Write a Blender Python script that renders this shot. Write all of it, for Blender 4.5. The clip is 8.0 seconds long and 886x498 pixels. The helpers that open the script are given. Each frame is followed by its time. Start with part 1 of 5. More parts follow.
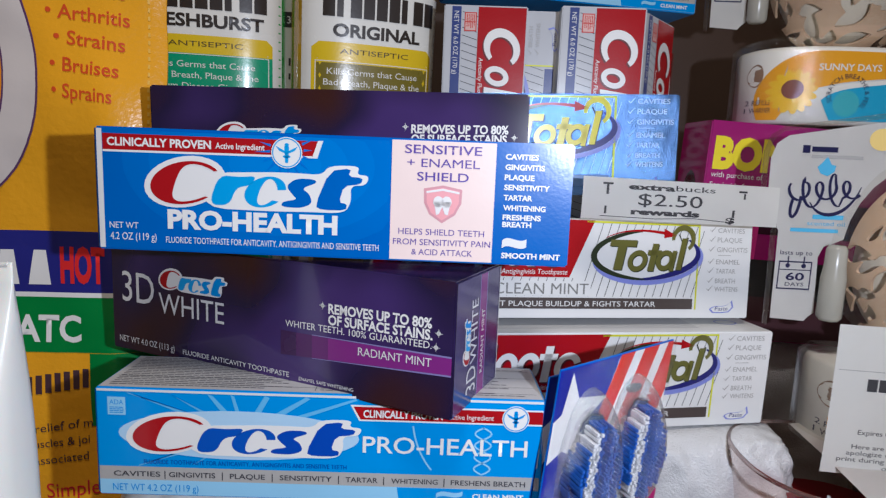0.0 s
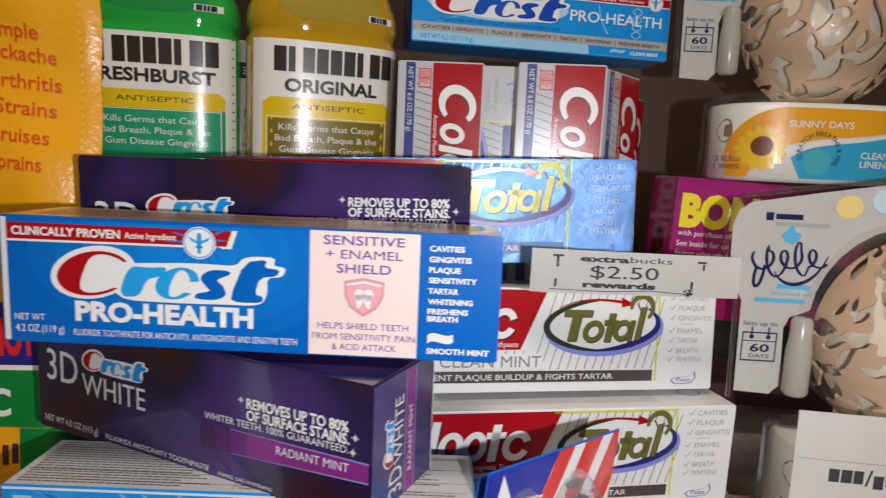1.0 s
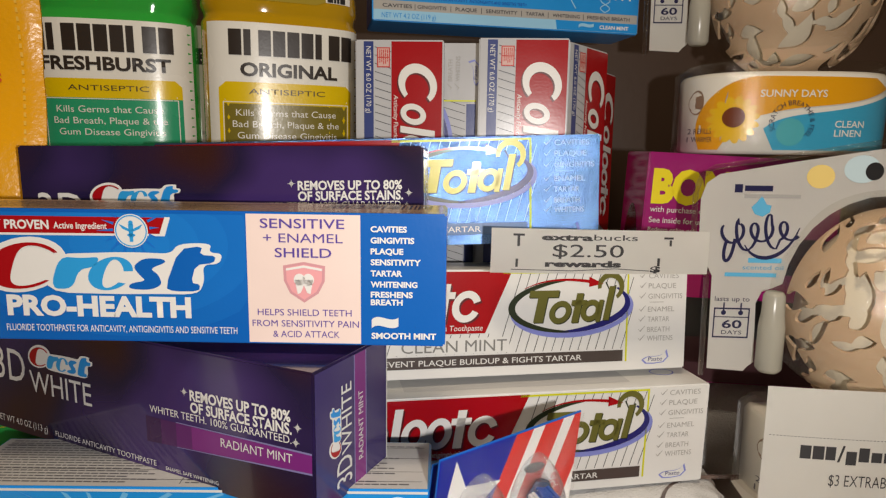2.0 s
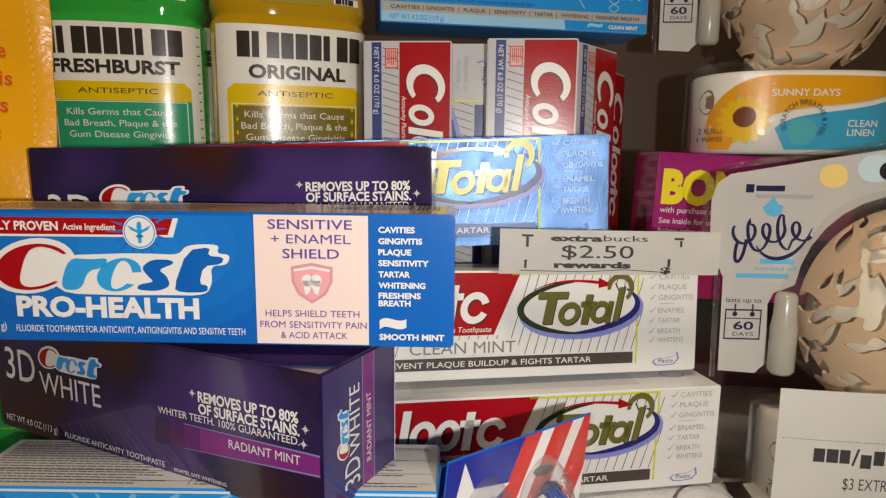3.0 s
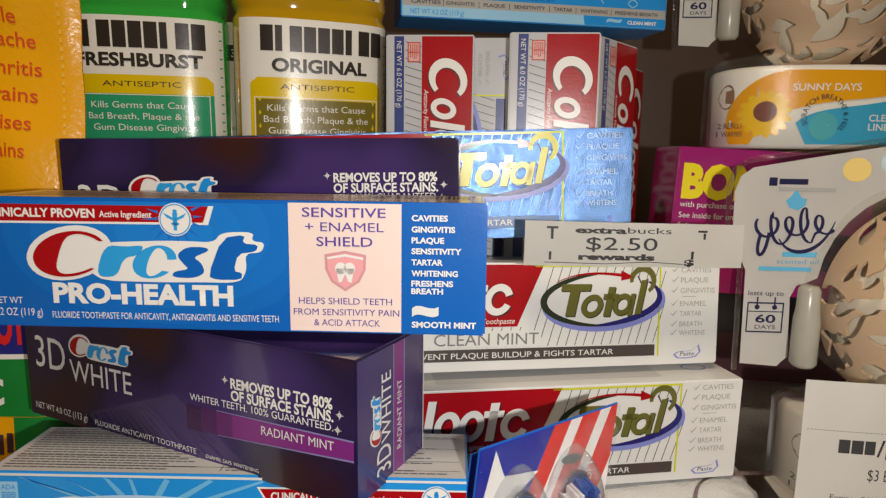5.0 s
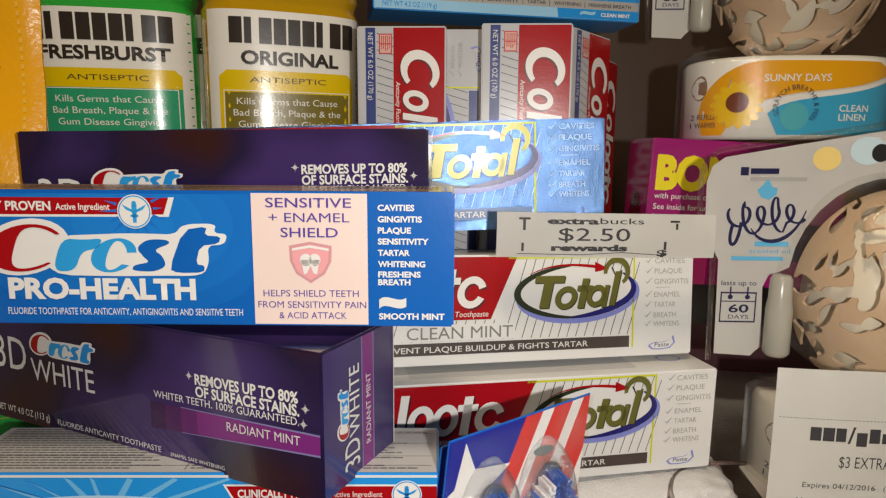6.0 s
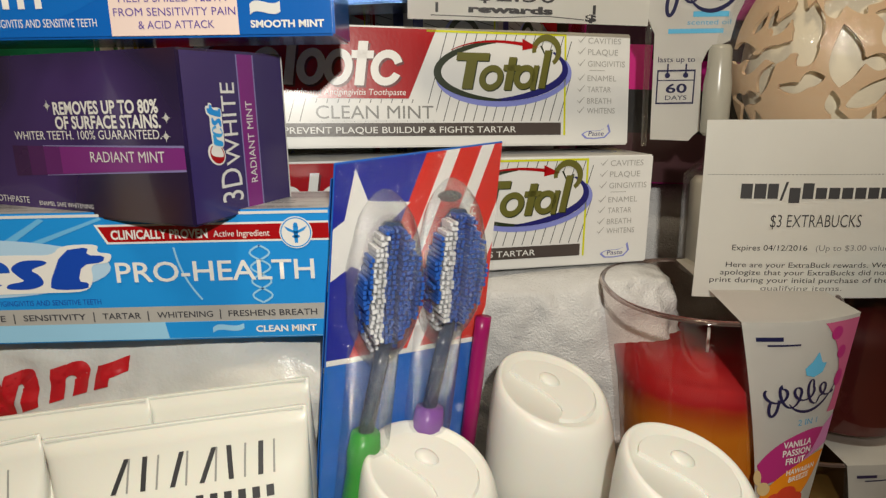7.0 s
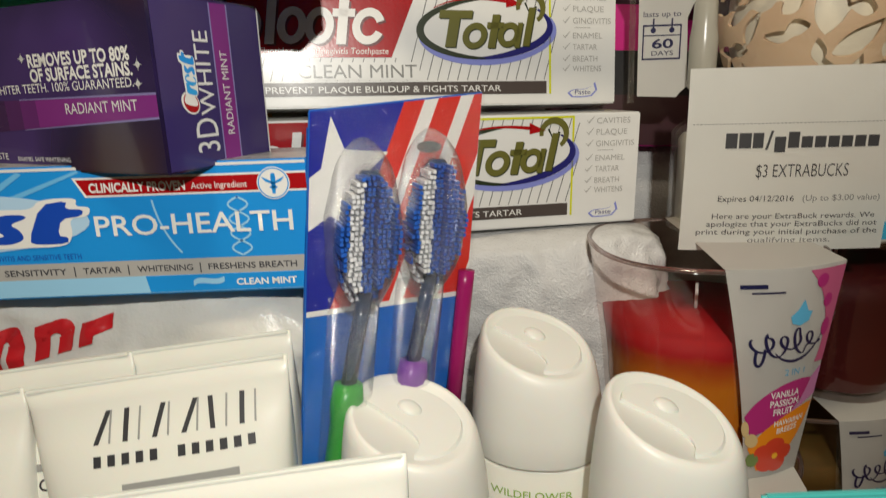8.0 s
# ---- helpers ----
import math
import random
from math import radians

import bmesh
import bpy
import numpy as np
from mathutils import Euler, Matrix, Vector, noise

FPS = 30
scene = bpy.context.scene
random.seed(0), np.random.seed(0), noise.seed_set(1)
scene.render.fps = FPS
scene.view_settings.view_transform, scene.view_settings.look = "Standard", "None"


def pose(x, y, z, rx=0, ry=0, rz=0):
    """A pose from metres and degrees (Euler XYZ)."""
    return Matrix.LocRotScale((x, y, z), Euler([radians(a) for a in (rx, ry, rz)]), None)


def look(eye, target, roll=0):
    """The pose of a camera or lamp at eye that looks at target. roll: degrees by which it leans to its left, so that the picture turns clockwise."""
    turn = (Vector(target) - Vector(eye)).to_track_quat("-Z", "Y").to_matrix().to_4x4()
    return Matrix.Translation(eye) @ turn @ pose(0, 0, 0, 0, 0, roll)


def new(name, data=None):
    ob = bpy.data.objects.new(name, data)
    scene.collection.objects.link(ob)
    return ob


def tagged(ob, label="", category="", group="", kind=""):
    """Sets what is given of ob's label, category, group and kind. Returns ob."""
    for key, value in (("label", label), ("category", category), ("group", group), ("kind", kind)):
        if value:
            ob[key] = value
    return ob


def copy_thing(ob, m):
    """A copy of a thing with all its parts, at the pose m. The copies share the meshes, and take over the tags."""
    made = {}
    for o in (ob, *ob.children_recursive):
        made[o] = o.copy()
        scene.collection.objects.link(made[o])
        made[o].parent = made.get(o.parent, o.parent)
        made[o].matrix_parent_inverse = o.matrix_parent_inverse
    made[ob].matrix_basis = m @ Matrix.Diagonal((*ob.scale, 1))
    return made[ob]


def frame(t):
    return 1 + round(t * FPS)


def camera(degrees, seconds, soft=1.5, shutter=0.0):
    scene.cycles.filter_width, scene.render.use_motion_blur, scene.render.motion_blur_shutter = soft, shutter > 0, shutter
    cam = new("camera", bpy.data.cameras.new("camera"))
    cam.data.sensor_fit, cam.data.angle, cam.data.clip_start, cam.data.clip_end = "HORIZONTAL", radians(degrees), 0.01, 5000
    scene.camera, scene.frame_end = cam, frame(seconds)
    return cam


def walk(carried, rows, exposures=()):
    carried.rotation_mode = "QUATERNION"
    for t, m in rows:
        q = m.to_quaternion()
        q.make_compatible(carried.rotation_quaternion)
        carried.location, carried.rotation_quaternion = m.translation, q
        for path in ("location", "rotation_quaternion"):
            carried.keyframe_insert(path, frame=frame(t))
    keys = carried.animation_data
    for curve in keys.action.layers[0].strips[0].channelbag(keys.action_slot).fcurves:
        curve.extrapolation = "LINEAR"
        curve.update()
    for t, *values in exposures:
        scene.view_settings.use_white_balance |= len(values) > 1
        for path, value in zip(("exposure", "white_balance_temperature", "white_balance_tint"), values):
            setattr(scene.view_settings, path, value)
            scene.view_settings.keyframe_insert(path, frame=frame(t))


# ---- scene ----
from mathutils.bvhtree import BVHTree

cam = camera(70.0, 8.0, soft=1.25, shutter=0.4)
ROWS = [
    (0, (0.0081, -0.0220, 0.2680), (-0.0223, 0.9665, 0.1197), 2.31),
    (0.5, (0.0029, -0.0127, 0.2736), (-0.0324, 0.9758, 0.1268), 2.69),
    (1, (0.0377, -0.0026, 0.2996), (-0.0041, 0.9871, 0.1627), 2.52),
    (1.5, (0.0559, 0.0031, 0.2964), (-0.0092, 0.9895, 0.1455), 0.89),
    (1.7, (0.0588, 0.0050, 0.2958), (0.0151, 0.9897, 0.1435), 0.80),
    (2.8, (0.0588, 0.0078, 0.2948), (0.0034, 0.9949, 0.1420), 0.58),
    (3, (0.0590, 0.0079, 0.2947), (0.0004, 0.9949, 0.1449), 0.56),
    (3.5, (0.0607, 0.0080, 0.2936), (0.0045, 0.9952, 0.1442), 0.36),
    (4, (0.0530, 0.0065, 0.2932), (-0.0010, 0.9948, 0.1505), 0.41),
    (4.5, (0.0477, 0.0037, 0.2919), (-0.0060, 0.9924, 0.1518), 0.80),
    (4.7, (0.0475, 0.0038, 0.2917), (-0.0194, 0.9924, 0.1438), 0.80),
    (5.8, (0.0550, 0.0080, 0.2869), (0.0112, 0.9959, 0.1370), 0.36),
    (6, (0.0550, 0.0080, 0.2868), (0.0148, 0.9959, 0.1371), 0.34),
    (6.5, (0.0785, -0.0018, 0.2584), (0.0436, 0.9799, 0.0712), -0.16),
    (7, (0.0883, 0.0149, 0.2074), (0.0664, 0.9853, -0.0330), -0.84),
    (7.5, (0.0927, 0.0165, 0.2052), (0.0623, 0.9865, -0.0363), -1.51),
    (8, (0.0975, 0.0124, 0.1929), (0.0655, 0.9790, -0.0616), -1.89),
]
walk(cam, [(t, look(eye, target, roll)) for t, eye, target, roll in ROWS],
     exposures=[(0.0, 0.18, 5400, 13), (0.5, 0.22, 5550, 13), (1.0, 0.22, 6050, 13), (1.5, 0.12, 6800, 11), (6.0, 0.11, 6800, 10), (6.8, 0.06, 6950, 6), (8.0, 0.0, 6800, 5)])

# ---- light: the phone's lamp, an added warm fill from above, a dim room ----
world = bpy.data.worlds.new("world")
scene.world = world
world.use_nodes = True
world.node_tree.nodes["Background"].inputs[0].default_value = (1.0, 0.85, 0.68, 1)
world.node_tree.nodes["Background"].inputs[1].default_value = 0.05


def lamp(name, kind, energy, colour, m, size):
    data = bpy.data.lights.new(name, kind)
    data.energy, data.color = energy, colour
    if kind == "AREA":
        data.shape, data.size = "DISK", size
    else:
        data.shadow_soft_size = size
    ob = new(name, data)
    ob.matrix_basis = m
    return ob


lamp("phone_lamp", "POINT", 3.65, (1.0, 0.97, 0.95), pose(0.128, -0.055, 0.290), 0.005)
# added fill for the warm ambient light; no fixture is known up there
lamp("ceiling_lamp_light", "AREA", 9.5, (1.0, 0.84, 0.64), pose(0.0, -0.25, 1.52), 0.3)

# ---- materials ----
MATS = {}


def base(name):
    mat = bpy.data.materials.new(name)
    mat.use_nodes = True
    nt = mat.node_tree
    return mat, nt, nt.nodes["Principled BSDF"]


def wear(nt, shader, colour, amount, scale, bump, rough, rough_vary):
    """Colour mottling, uneven gloss and fine relief at two scales."""
    geo = nt.nodes.new("ShaderNodeTexCoord")
    big, fine = nt.nodes.new("ShaderNodeTexNoise"), nt.nodes.new("ShaderNodeTexNoise")
    big.inputs["Scale"].default_value, big.inputs["Detail"].default_value = scale, 4
    fine.inputs["Scale"].default_value, fine.inputs["Detail"].default_value = scale * 22, 3
    for node in (big, fine):
        nt.links.new(geo.outputs["Object"], node.inputs["Vector"])
    mix = nt.nodes.new("ShaderNodeMix")
    mix.data_type = "RGBA"
    mix.inputs["A"].default_value = (*[c * (1 - amount) for c in colour], 1)
    mix.inputs["B"].default_value = (*[min(1, c * (1 + amount)) for c in colour], 1)
    nt.links.new(big.outputs["Fac"], mix.inputs["Factor"])
    nt.links.new(mix.outputs["Result"], shader.inputs["Base Color"])
    ramp = nt.nodes.new("ShaderNodeMapRange")
    ramp.inputs["To Min"].default_value = max(0.02, rough - rough_vary)
    ramp.inputs["To Max"].default_value = rough + rough_vary
    nt.links.new(big.outputs["Fac"], ramp.inputs["Value"])
    nt.links.new(ramp.outputs["Result"], shader.inputs["Roughness"])
    if bump:
        add = nt.nodes.new("ShaderNodeMath")
        add.operation = "MULTIPLY_ADD"
        add.inputs[1].default_value = 0.25
        nt.links.new(fine.outputs["Fac"], add.inputs[0])
        nt.links.new(big.outputs["Fac"], add.inputs[2])
        relief = nt.nodes.new("ShaderNodeBump")
        relief.inputs["Strength"].default_value, relief.inputs["Distance"].default_value = 0.5, bump
        nt.links.new(add.outputs[0], relief.inputs["Height"])
        nt.links.new(relief.outputs["Normal"], shader.inputs["Normal"])


def ink(r, g, b, rough=0.32, metal=0.0, coat=0.25, bump=0.00025):
    """Printed, varnished board of one colour."""
    key = ("ink", r, g, b, rough, metal, coat, bump)
    if key not in MATS:
        mat, nt, sh = base("print")
        wear(nt, sh, (r, g, b), 0.06, 30, bump, rough, 0.06)
        sh.inputs["Metallic"].default_value = metal
        sh.inputs["Coat Weight"].default_value, sh.inputs["Coat Roughness"].default_value = coat, 0.12
        MATS[key] = mat
    return MATS[key]


def plain(name, colour, rough, scale=20, amount=0.08, bump=0.0, metal=0.0, transmit=0.0, ior=1.45, sss=0.0, coat=0.0):
    if name not in MATS:
        mat, nt, sh = base(name)
        wear(nt, sh, colour, amount, scale, bump, rough, rough * 0.25)
        sh.inputs["Metallic"].default_value = metal
        sh.inputs["Transmission Weight"].default_value, sh.inputs["IOR"].default_value = transmit, ior
        sh.inputs["Coat Weight"].default_value = coat
        if sss:
            sh.inputs["Subsurface Weight"].default_value, sh.inputs["Subsurface Scale"].default_value = sss, 0.004
        MATS[name] = mat
    return MATS[name]


def clear_film(name, tint, gloss=0.06, bump=0.0006, scale=60, base_gloss=0.05):
    """Thin clear plastic: see-through with a glossy skin."""
    if name not in MATS:
        mat = bpy.data.materials.new(name)
        mat.use_nodes = True
        nt = mat.node_tree
        nt.nodes.clear()
        out, mix = nt.nodes.new("ShaderNodeOutputMaterial"), nt.nodes.new("ShaderNodeMixShader")
        thin, shine, fres = nt.nodes.new("ShaderNodeBsdfTransparent"), nt.nodes.new("ShaderNodeBsdfGlossy"), nt.nodes.new("ShaderNodeLayerWeight")
        noise_tex, relief = nt.nodes.new("ShaderNodeTexNoise"), nt.nodes.new("ShaderNodeBump")
        thin.inputs[0].default_value = (*tint, 1)
        shine.inputs["Roughness"].default_value = gloss
        fres.inputs[0].default_value = 0.5
        rise, gain = nt.nodes.new("ShaderNodeMath"), nt.nodes.new("ShaderNodeMath")
        rise.operation, rise.inputs[1].default_value = "POWER", 3.0
        gain.operation, gain.inputs[1].default_value, gain.inputs[2].default_value = "MULTIPLY_ADD", 0.6, base_gloss
        nt.links.new(fres.outputs["Facing"], rise.inputs[0])
        nt.links.new(rise.outputs[0], gain.inputs[0])
        noise_tex.inputs["Scale"].default_value = scale
        relief.inputs["Distance"].default_value, relief.inputs["Strength"].default_value = bump, 0.6
        nt.links.new(noise_tex.outputs["Fac"], relief.inputs["Height"])
        nt.links.new(relief.outputs["Normal"], shine.inputs["Normal"])
        nt.links.new(gain.outputs[0], mix.inputs[0])
        nt.links.new(thin.outputs[0], mix.inputs[1])
        nt.links.new(shine.outputs[0], mix.inputs[2])
        nt.links.new(mix.outputs[0], out.inputs["Surface"])
        MATS[name] = mat
    return MATS[name]


WHITE = ink(0.78, 0.77, 0.74)
BLACK = ink(0.02, 0.02, 0.022)
GREY = ink(0.38, 0.37, 0.35)
PAPER = ink(0.85, 0.84, 0.79, 0.6, 0.0, 0.05, 0.00012)
TUBE_WHITE = plain("tube_plastic", (0.74, 0.735, 0.67), 0.33, 25, 0.03, 0.0003, sss=0.1)
CAP_WHITE = plain("cap_plastic", (0.74, 0.735, 0.69), 0.38, 25, 0.03, 0.0001, sss=0.15)
CLEAR = clear_film("clamshell_plastic", (0.93, 0.92, 0.88), 0.05, 0.0010, 50, 0.07)
BLISTER = clear_film("blister_plastic", (0.90, 0.90, 0.91), 0.14, 0.0020, 110, 0.20)

WRAP = clear_film("crinkled_wrap", (0.97, 0.97, 0.97), 0.10, 0.0012, 160, 0.06)


# ---- building helpers ----
def part(name, bm, material, parent, label=""):
    me = bpy.data.meshes.new(name)
    bm.to_mesh(me)
    bm.free()
    me.materials.append(material)
    ob = new(name, me)
    ob.parent = parent
    if label:
        tagged(ob, label)
    return ob


def conform(ob, back=0.3):
    """Surface for lay() and words(): the front skin of a curved part, met along its thing's y axis."""
    tree = BVHTree.FromPolygons([v.co[:] for v in ob.data.vertices], [p.vertices[:] for p in ob.data.polygons])

    def surf(u, v, o):
        hit = tree.ray_cast(Vector((u / 1000, -back, v / 1000)), Vector((0, 1, 0)))[0]
        return (u / 1000, (hit.y if hit else 0.0) - o, v / 1000)

    return surf


def smooth(ob):
    for p in ob.data.polygons:
        p.use_smooth = True
    return ob


def thing(name, m, label, category, group="", kind=""):
    ob = new(name)
    ob.empty_display_size = 0.02
    ob.matrix_basis = m
    return tagged(ob, label, category, group, kind)


def stand(x, y, z, yaw=0, lean=0, roll=0):
    """Frame of an upright front: x along it, y into it, z up it. lean: top backwards; roll: left end down."""
    return pose(x, y, z, 0, 0, yaw) @ pose(0, 0, 0, -lean) @ pose(0, 0, 0, 0, -roll)


def from_right(x, y, z, length, yaw, lean=0, roll=0):
    return stand(x, y, z, yaw, lean, roll) @ Matrix.Translation((-length / 1000, 0, 0))


def block(x0, x1, y0, y1, z0, z1, bevel=0.6):
    """A box in millimetres with rounded edges."""
    bm = bmesh.new()
    bmesh.ops.create_cube(bm, size=1)
    for v in bm.verts:
        v.co = Vector(((x0, x1)[v.co.x > 0], (y0, y1)[v.co.y > 0], (z0, z1)[v.co.z > 0])) / 1000
    if bevel:
        bmesh.ops.bevel(bm, geom=bm.edges[:], offset=bevel / 1000, segments=2, affect="EDGES")
    return bm


def front(u, v, o):
    return (u / 1000, -o, v / 1000)


def top_of(h):
    return lambda u, v, o: (u / 1000, v / 1000, h / 1000 + o)


def right_of(length):
    return lambda u, v, o: (length / 1000 + o, u / 1000, v / 1000)


def left_of(depth):
    return lambda u, v, o: (-o, (depth - u) / 1000, v / 1000)


def lay(name, faces, mat, parent, surf=front, layer=1, label="", cut=0):
    """Printed areas (polygons in millimetres) laid on a surface, each layer a hair above the last."""
    bm = bmesh.new()
    for pts in faces:
        bm.faces.new([bm.verts.new((u, v, 0)) for u, v in pts])
    bmesh.ops.remove_doubles(bm, verts=bm.verts[:], dist=0.0005)
    fold(bm, surf, layer, cut)
    ob = part(name, bm, mat, parent, label)
    if cut:
        smooth(ob)
    return tagged(ob, kind="stuff") if name in ("ruled_field", "bar_code", "small_print", "seam", "tear_line", "facts_rule", "name_bar") else ob


def fold(bm, surf, layer, cut):
    if cut:
        bmesh.ops.triangulate(bm, faces=bm.faces[:])
        for _ in range(7):
            long_edges = [e for e in bm.edges if e.calc_length() > cut]
            if not long_edges:
                break
            bmesh.ops.subdivide_edges(bm, edges=long_edges, cuts=1)
            bmesh.ops.triangulate(bm, faces=[f for f in bm.faces if len(f.verts) > 3])
    off = 0.00006 + 0.00007 * layer
    for v in bm.verts:
        v.co = Vector(surf(v.co.x, v.co.y, off))


def words(body, u0, u1, v0, h, mat, parent, surf=front, layer=3, bold=0.0, slant=0.0, rise=0.0, cut=0, name="lettering", turn=None):
    """One line of lettering between u0 and u1, capitals h high. rise: how much the right end lies higher."""
    if "M" in body and 0 < bold < 0.02:
        bold = 0.0
    cu = bpy.data.curves.new("line", "FONT")
    cu.body, cu.size, cu.resolution_u, cu.offset = body, 1.0, 3, bold
    tmp = bpy.data.objects.new("line", cu)
    me = bpy.data.meshes.new_from_object(tmp)
    bpy.data.objects.remove(tmp)
    bpy.data.curves.remove(cu)
    bm = bmesh.new()
    bm.from_mesh(me)
    bpy.data.meshes.remove(me)
    if not bm.verts:
        bm.free()
        return None
    x0, x1 = min(v.co.x for v in bm.verts), max(v.co.x for v in bm.verts)
    for v in bm.verts:
        a, b = (v.co.x - x0) / (x1 - x0), v.co.y / 0.73
        p = (u0 + a * (u1 - u0) + slant * b * h, v0 + b * h + rise * a)
        v.co = Vector((*(turn(*p) if turn else p), 0))
    fold(bm, surf, layer, cut)
    ob = part(name, bm, mat, parent)
    return smooth(ob) if cut else ob


def rect(u0, u1, v0, v1):
    return [(u0, v0), (u1, v0), (u1, v1), (u0, v1)]


def oval(cu, cv, a, b, n=28, tilt=0.0):
    c, s = math.cos(radians(tilt)), math.sin(radians(tilt))
    pts = [(a * math.cos(2 * math.pi * k / n), b * math.sin(2 * math.pi * k / n)) for k in range(n)]
    return [(cu + x * c - y * s, cv + x * s + y * c) for x, y in pts]


def ring(cu, cv, a, b, w, a0=0, a1=360, n=32, tilt=0.0, w1=None):
    """Band of quads along an ellipse; w to w1: its width along the way."""
    c, s = math.cos(radians(tilt)), math.sin(radians(tilt))

    def at(k, d):
        t = radians(a0 + (a1 - a0) * k / n)
        x, y = (a - d) * math.cos(t), (b - d) * math.sin(t)
        return (cu + x * c - y * s, cv + x * s + y * c)

    def wid(k):
        return w if w1 is None else w + (w1 - w) * math.sin(math.pi * k / n)

    return [[at(k, 0), at(k + 1, 0), at(k + 1, wid(k + 1)), at(k, wid(k))] for k in range(n)]


def stroke(pts, width):
    """Ribbon of quads along a line of points; width may be a number or one for each point."""
    ws = width if isinstance(width, (list, tuple)) else [width] * len(pts)
    sides = []
    for k, (x, y) in enumerate(pts):
        ax, ay = pts[max(0, k - 1)]
        bx, by = pts[min(len(pts) - 1, k + 1)]
        d = math.hypot(bx - ax, by - ay) or 1
        nx, ny = -(by - ay) / d * ws[k] / 2, (bx - ax) / d * ws[k] / 2
        sides.append(((x + nx, y + ny), (x - nx, y - ny)))
    return [[a[0], a[1], b[1], b[0]] for a, b in zip(sides, sides[1:])]


def curve(p0, p1, p2, p3, n=14):
    out = []
    for k in range(n + 1):
        t = k / n
        w = ((1 - t) ** 3, 3 * t * (1 - t) ** 2, 3 * t * t * (1 - t), t ** 3)
        out.append(tuple(sum(a * p[i] for a, p in zip(w, (p0, p1, p2, p3))) for i in (0, 1)))
    return out


def soft(pts, times=2):
    """An outline with its corners cut round."""
    for _ in range(times):
        out = []
        for (ax, ay), (bx, by) in zip(pts, pts[1:] + pts[:1]):
            out += [(0.78 * ax + 0.22 * bx, 0.78 * ay + 0.22 * by), (0.22 * ax + 0.78 * bx, 0.22 * ay + 0.78 * by)]
        pts = out
    return pts


def fine_print(u0, u1, v0, v1, rows, rng, h=0.45, words_in_row=8):
    """Small print that cannot be read: rows of short bars."""
    out = []
    for r in range(rows):
        v = v1 - (r + 0.5) * (v1 - v0) / rows
        u = u0
        stop = u1 - rng.random() * 0.3 * (u1 - u0)
        while u < stop:
            w = (u1 - u0) / words_in_row * rng.uniform(0.4, 1.1)
            h2 = h * (v1 - v0) / rows / 2
            out.append(rect(u, min(u + w, u1), v - h2, v + h2))
            u += w + 0.12 * (u1 - u0) / words_in_row
    return out


def shifted(faces, du, dv, su=1.0, sv=1.0, slant=0.0):
    return [[(du + su * x + slant * y * sv, dv + sv * y) for x, y in f] for f in faces]


def loft(rings, close_bottom=True, close_top=True):
    """Skin over rings of points in metres."""
    bm = bmesh.new()
    rows = [[bm.verts.new(p) for p in r] for r in rings]
    n = len(rows[0])
    for a, b in zip(rows, rows[1:]):
        for k in range(n):
            bm.faces.new((a[k], a[(k + 1) % n], b[(k + 1) % n], b[k]))
    if close_bottom:
        bm.faces.new(rows[0][::-1])
    if close_top:
        bm.faces.new(rows[-1])
    bmesh.ops.recalc_face_normals(bm, faces=bm.faces[:])
    return bm


def super_ring(cx, cy, z, a, b, power=2.0, n=40):
    out = []
    for k in range(n):
        t = 2 * math.pi * k / n
        c, s = math.cos(t), math.sin(t)
        out.append(((cx + a * math.copysign(abs(c) ** (2 / power), c)) / 1000, (cy + b * math.copysign(abs(s) ** (2 / power), s)) / 1000, z / 1000))
    return out


# ---- the room: table, walls, floor, ceiling ----
TABLE = -0.075
WOOD = plain("brown_wall", (0.055, 0.030, 0.018), 0.5, 6, 0.35, 0.001)
CREAM = plain("cream_wall", (0.55, 0.47, 0.36), 0.8, 3, 0.06, 0.001)
TABLE_WOOD = plain("table_wood", (0.20, 0.11, 0.055), 0.35, 9, 0.25, 0.0005)


def slab(name, x0, x1, y0, y1, z0, z1, mat, label, category):
    bm = block(x0 * 1000, x1 * 1000, y0 * 1000, y1 * 1000, z0 * 1000, z1 * 1000, 0)
    ob = part(name, bm, mat, None)
    return tagged(ob, label, category, kind="structure")


slab("wall_north", -1.6, 1.6, 0.60, 0.70, -0.83, 1.70, WOOD, "dark brown wall behind the pile of goods", "wall")
# the cream walls and ceiling are out of view, added for glossy goods to reflect
slab("wall_south", -1.6, 1.6, -2.1, -2.0, -0.83, 1.70, CREAM, "unseen cream wall added for reflections and bounced light", "wall")
slab("wall_west", -1.7, -1.6, -2.1, 0.70, -0.83, 1.70, CREAM, "unseen cream wall added for reflections and bounced light", "wall")
slab("wall_east", 1.6, 1.7, -2.1, 0.70, -0.83, 1.70, CREAM, "unseen cream wall added for reflections and bounced light", "wall")
slab("floor", -1.7, 1.7, -2.1, 0.70, -0.93, -0.83, WOOD, "dark brown wooden floor of the room", "floor")
slab("ceiling", -1.7, 1.7, -2.1, 0.70, 1.70, 1.80, CREAM, "unseen cream ceiling added for reflections and bounced light", "ceiling")

table = thing("table", pose(0, 0, TABLE), "brown wooden table that carries the pile of goods", "table")
part("tabletop", block(-620, 620, 40, 590, -30, 0, 2), TABLE_WOOD, table)
for lx in (-590, 550):
    for ly in (60, 540):
        part("leg", block(lx, lx + 40, ly, ly + 40, -755, -30, 2), TABLE_WOOD, table)


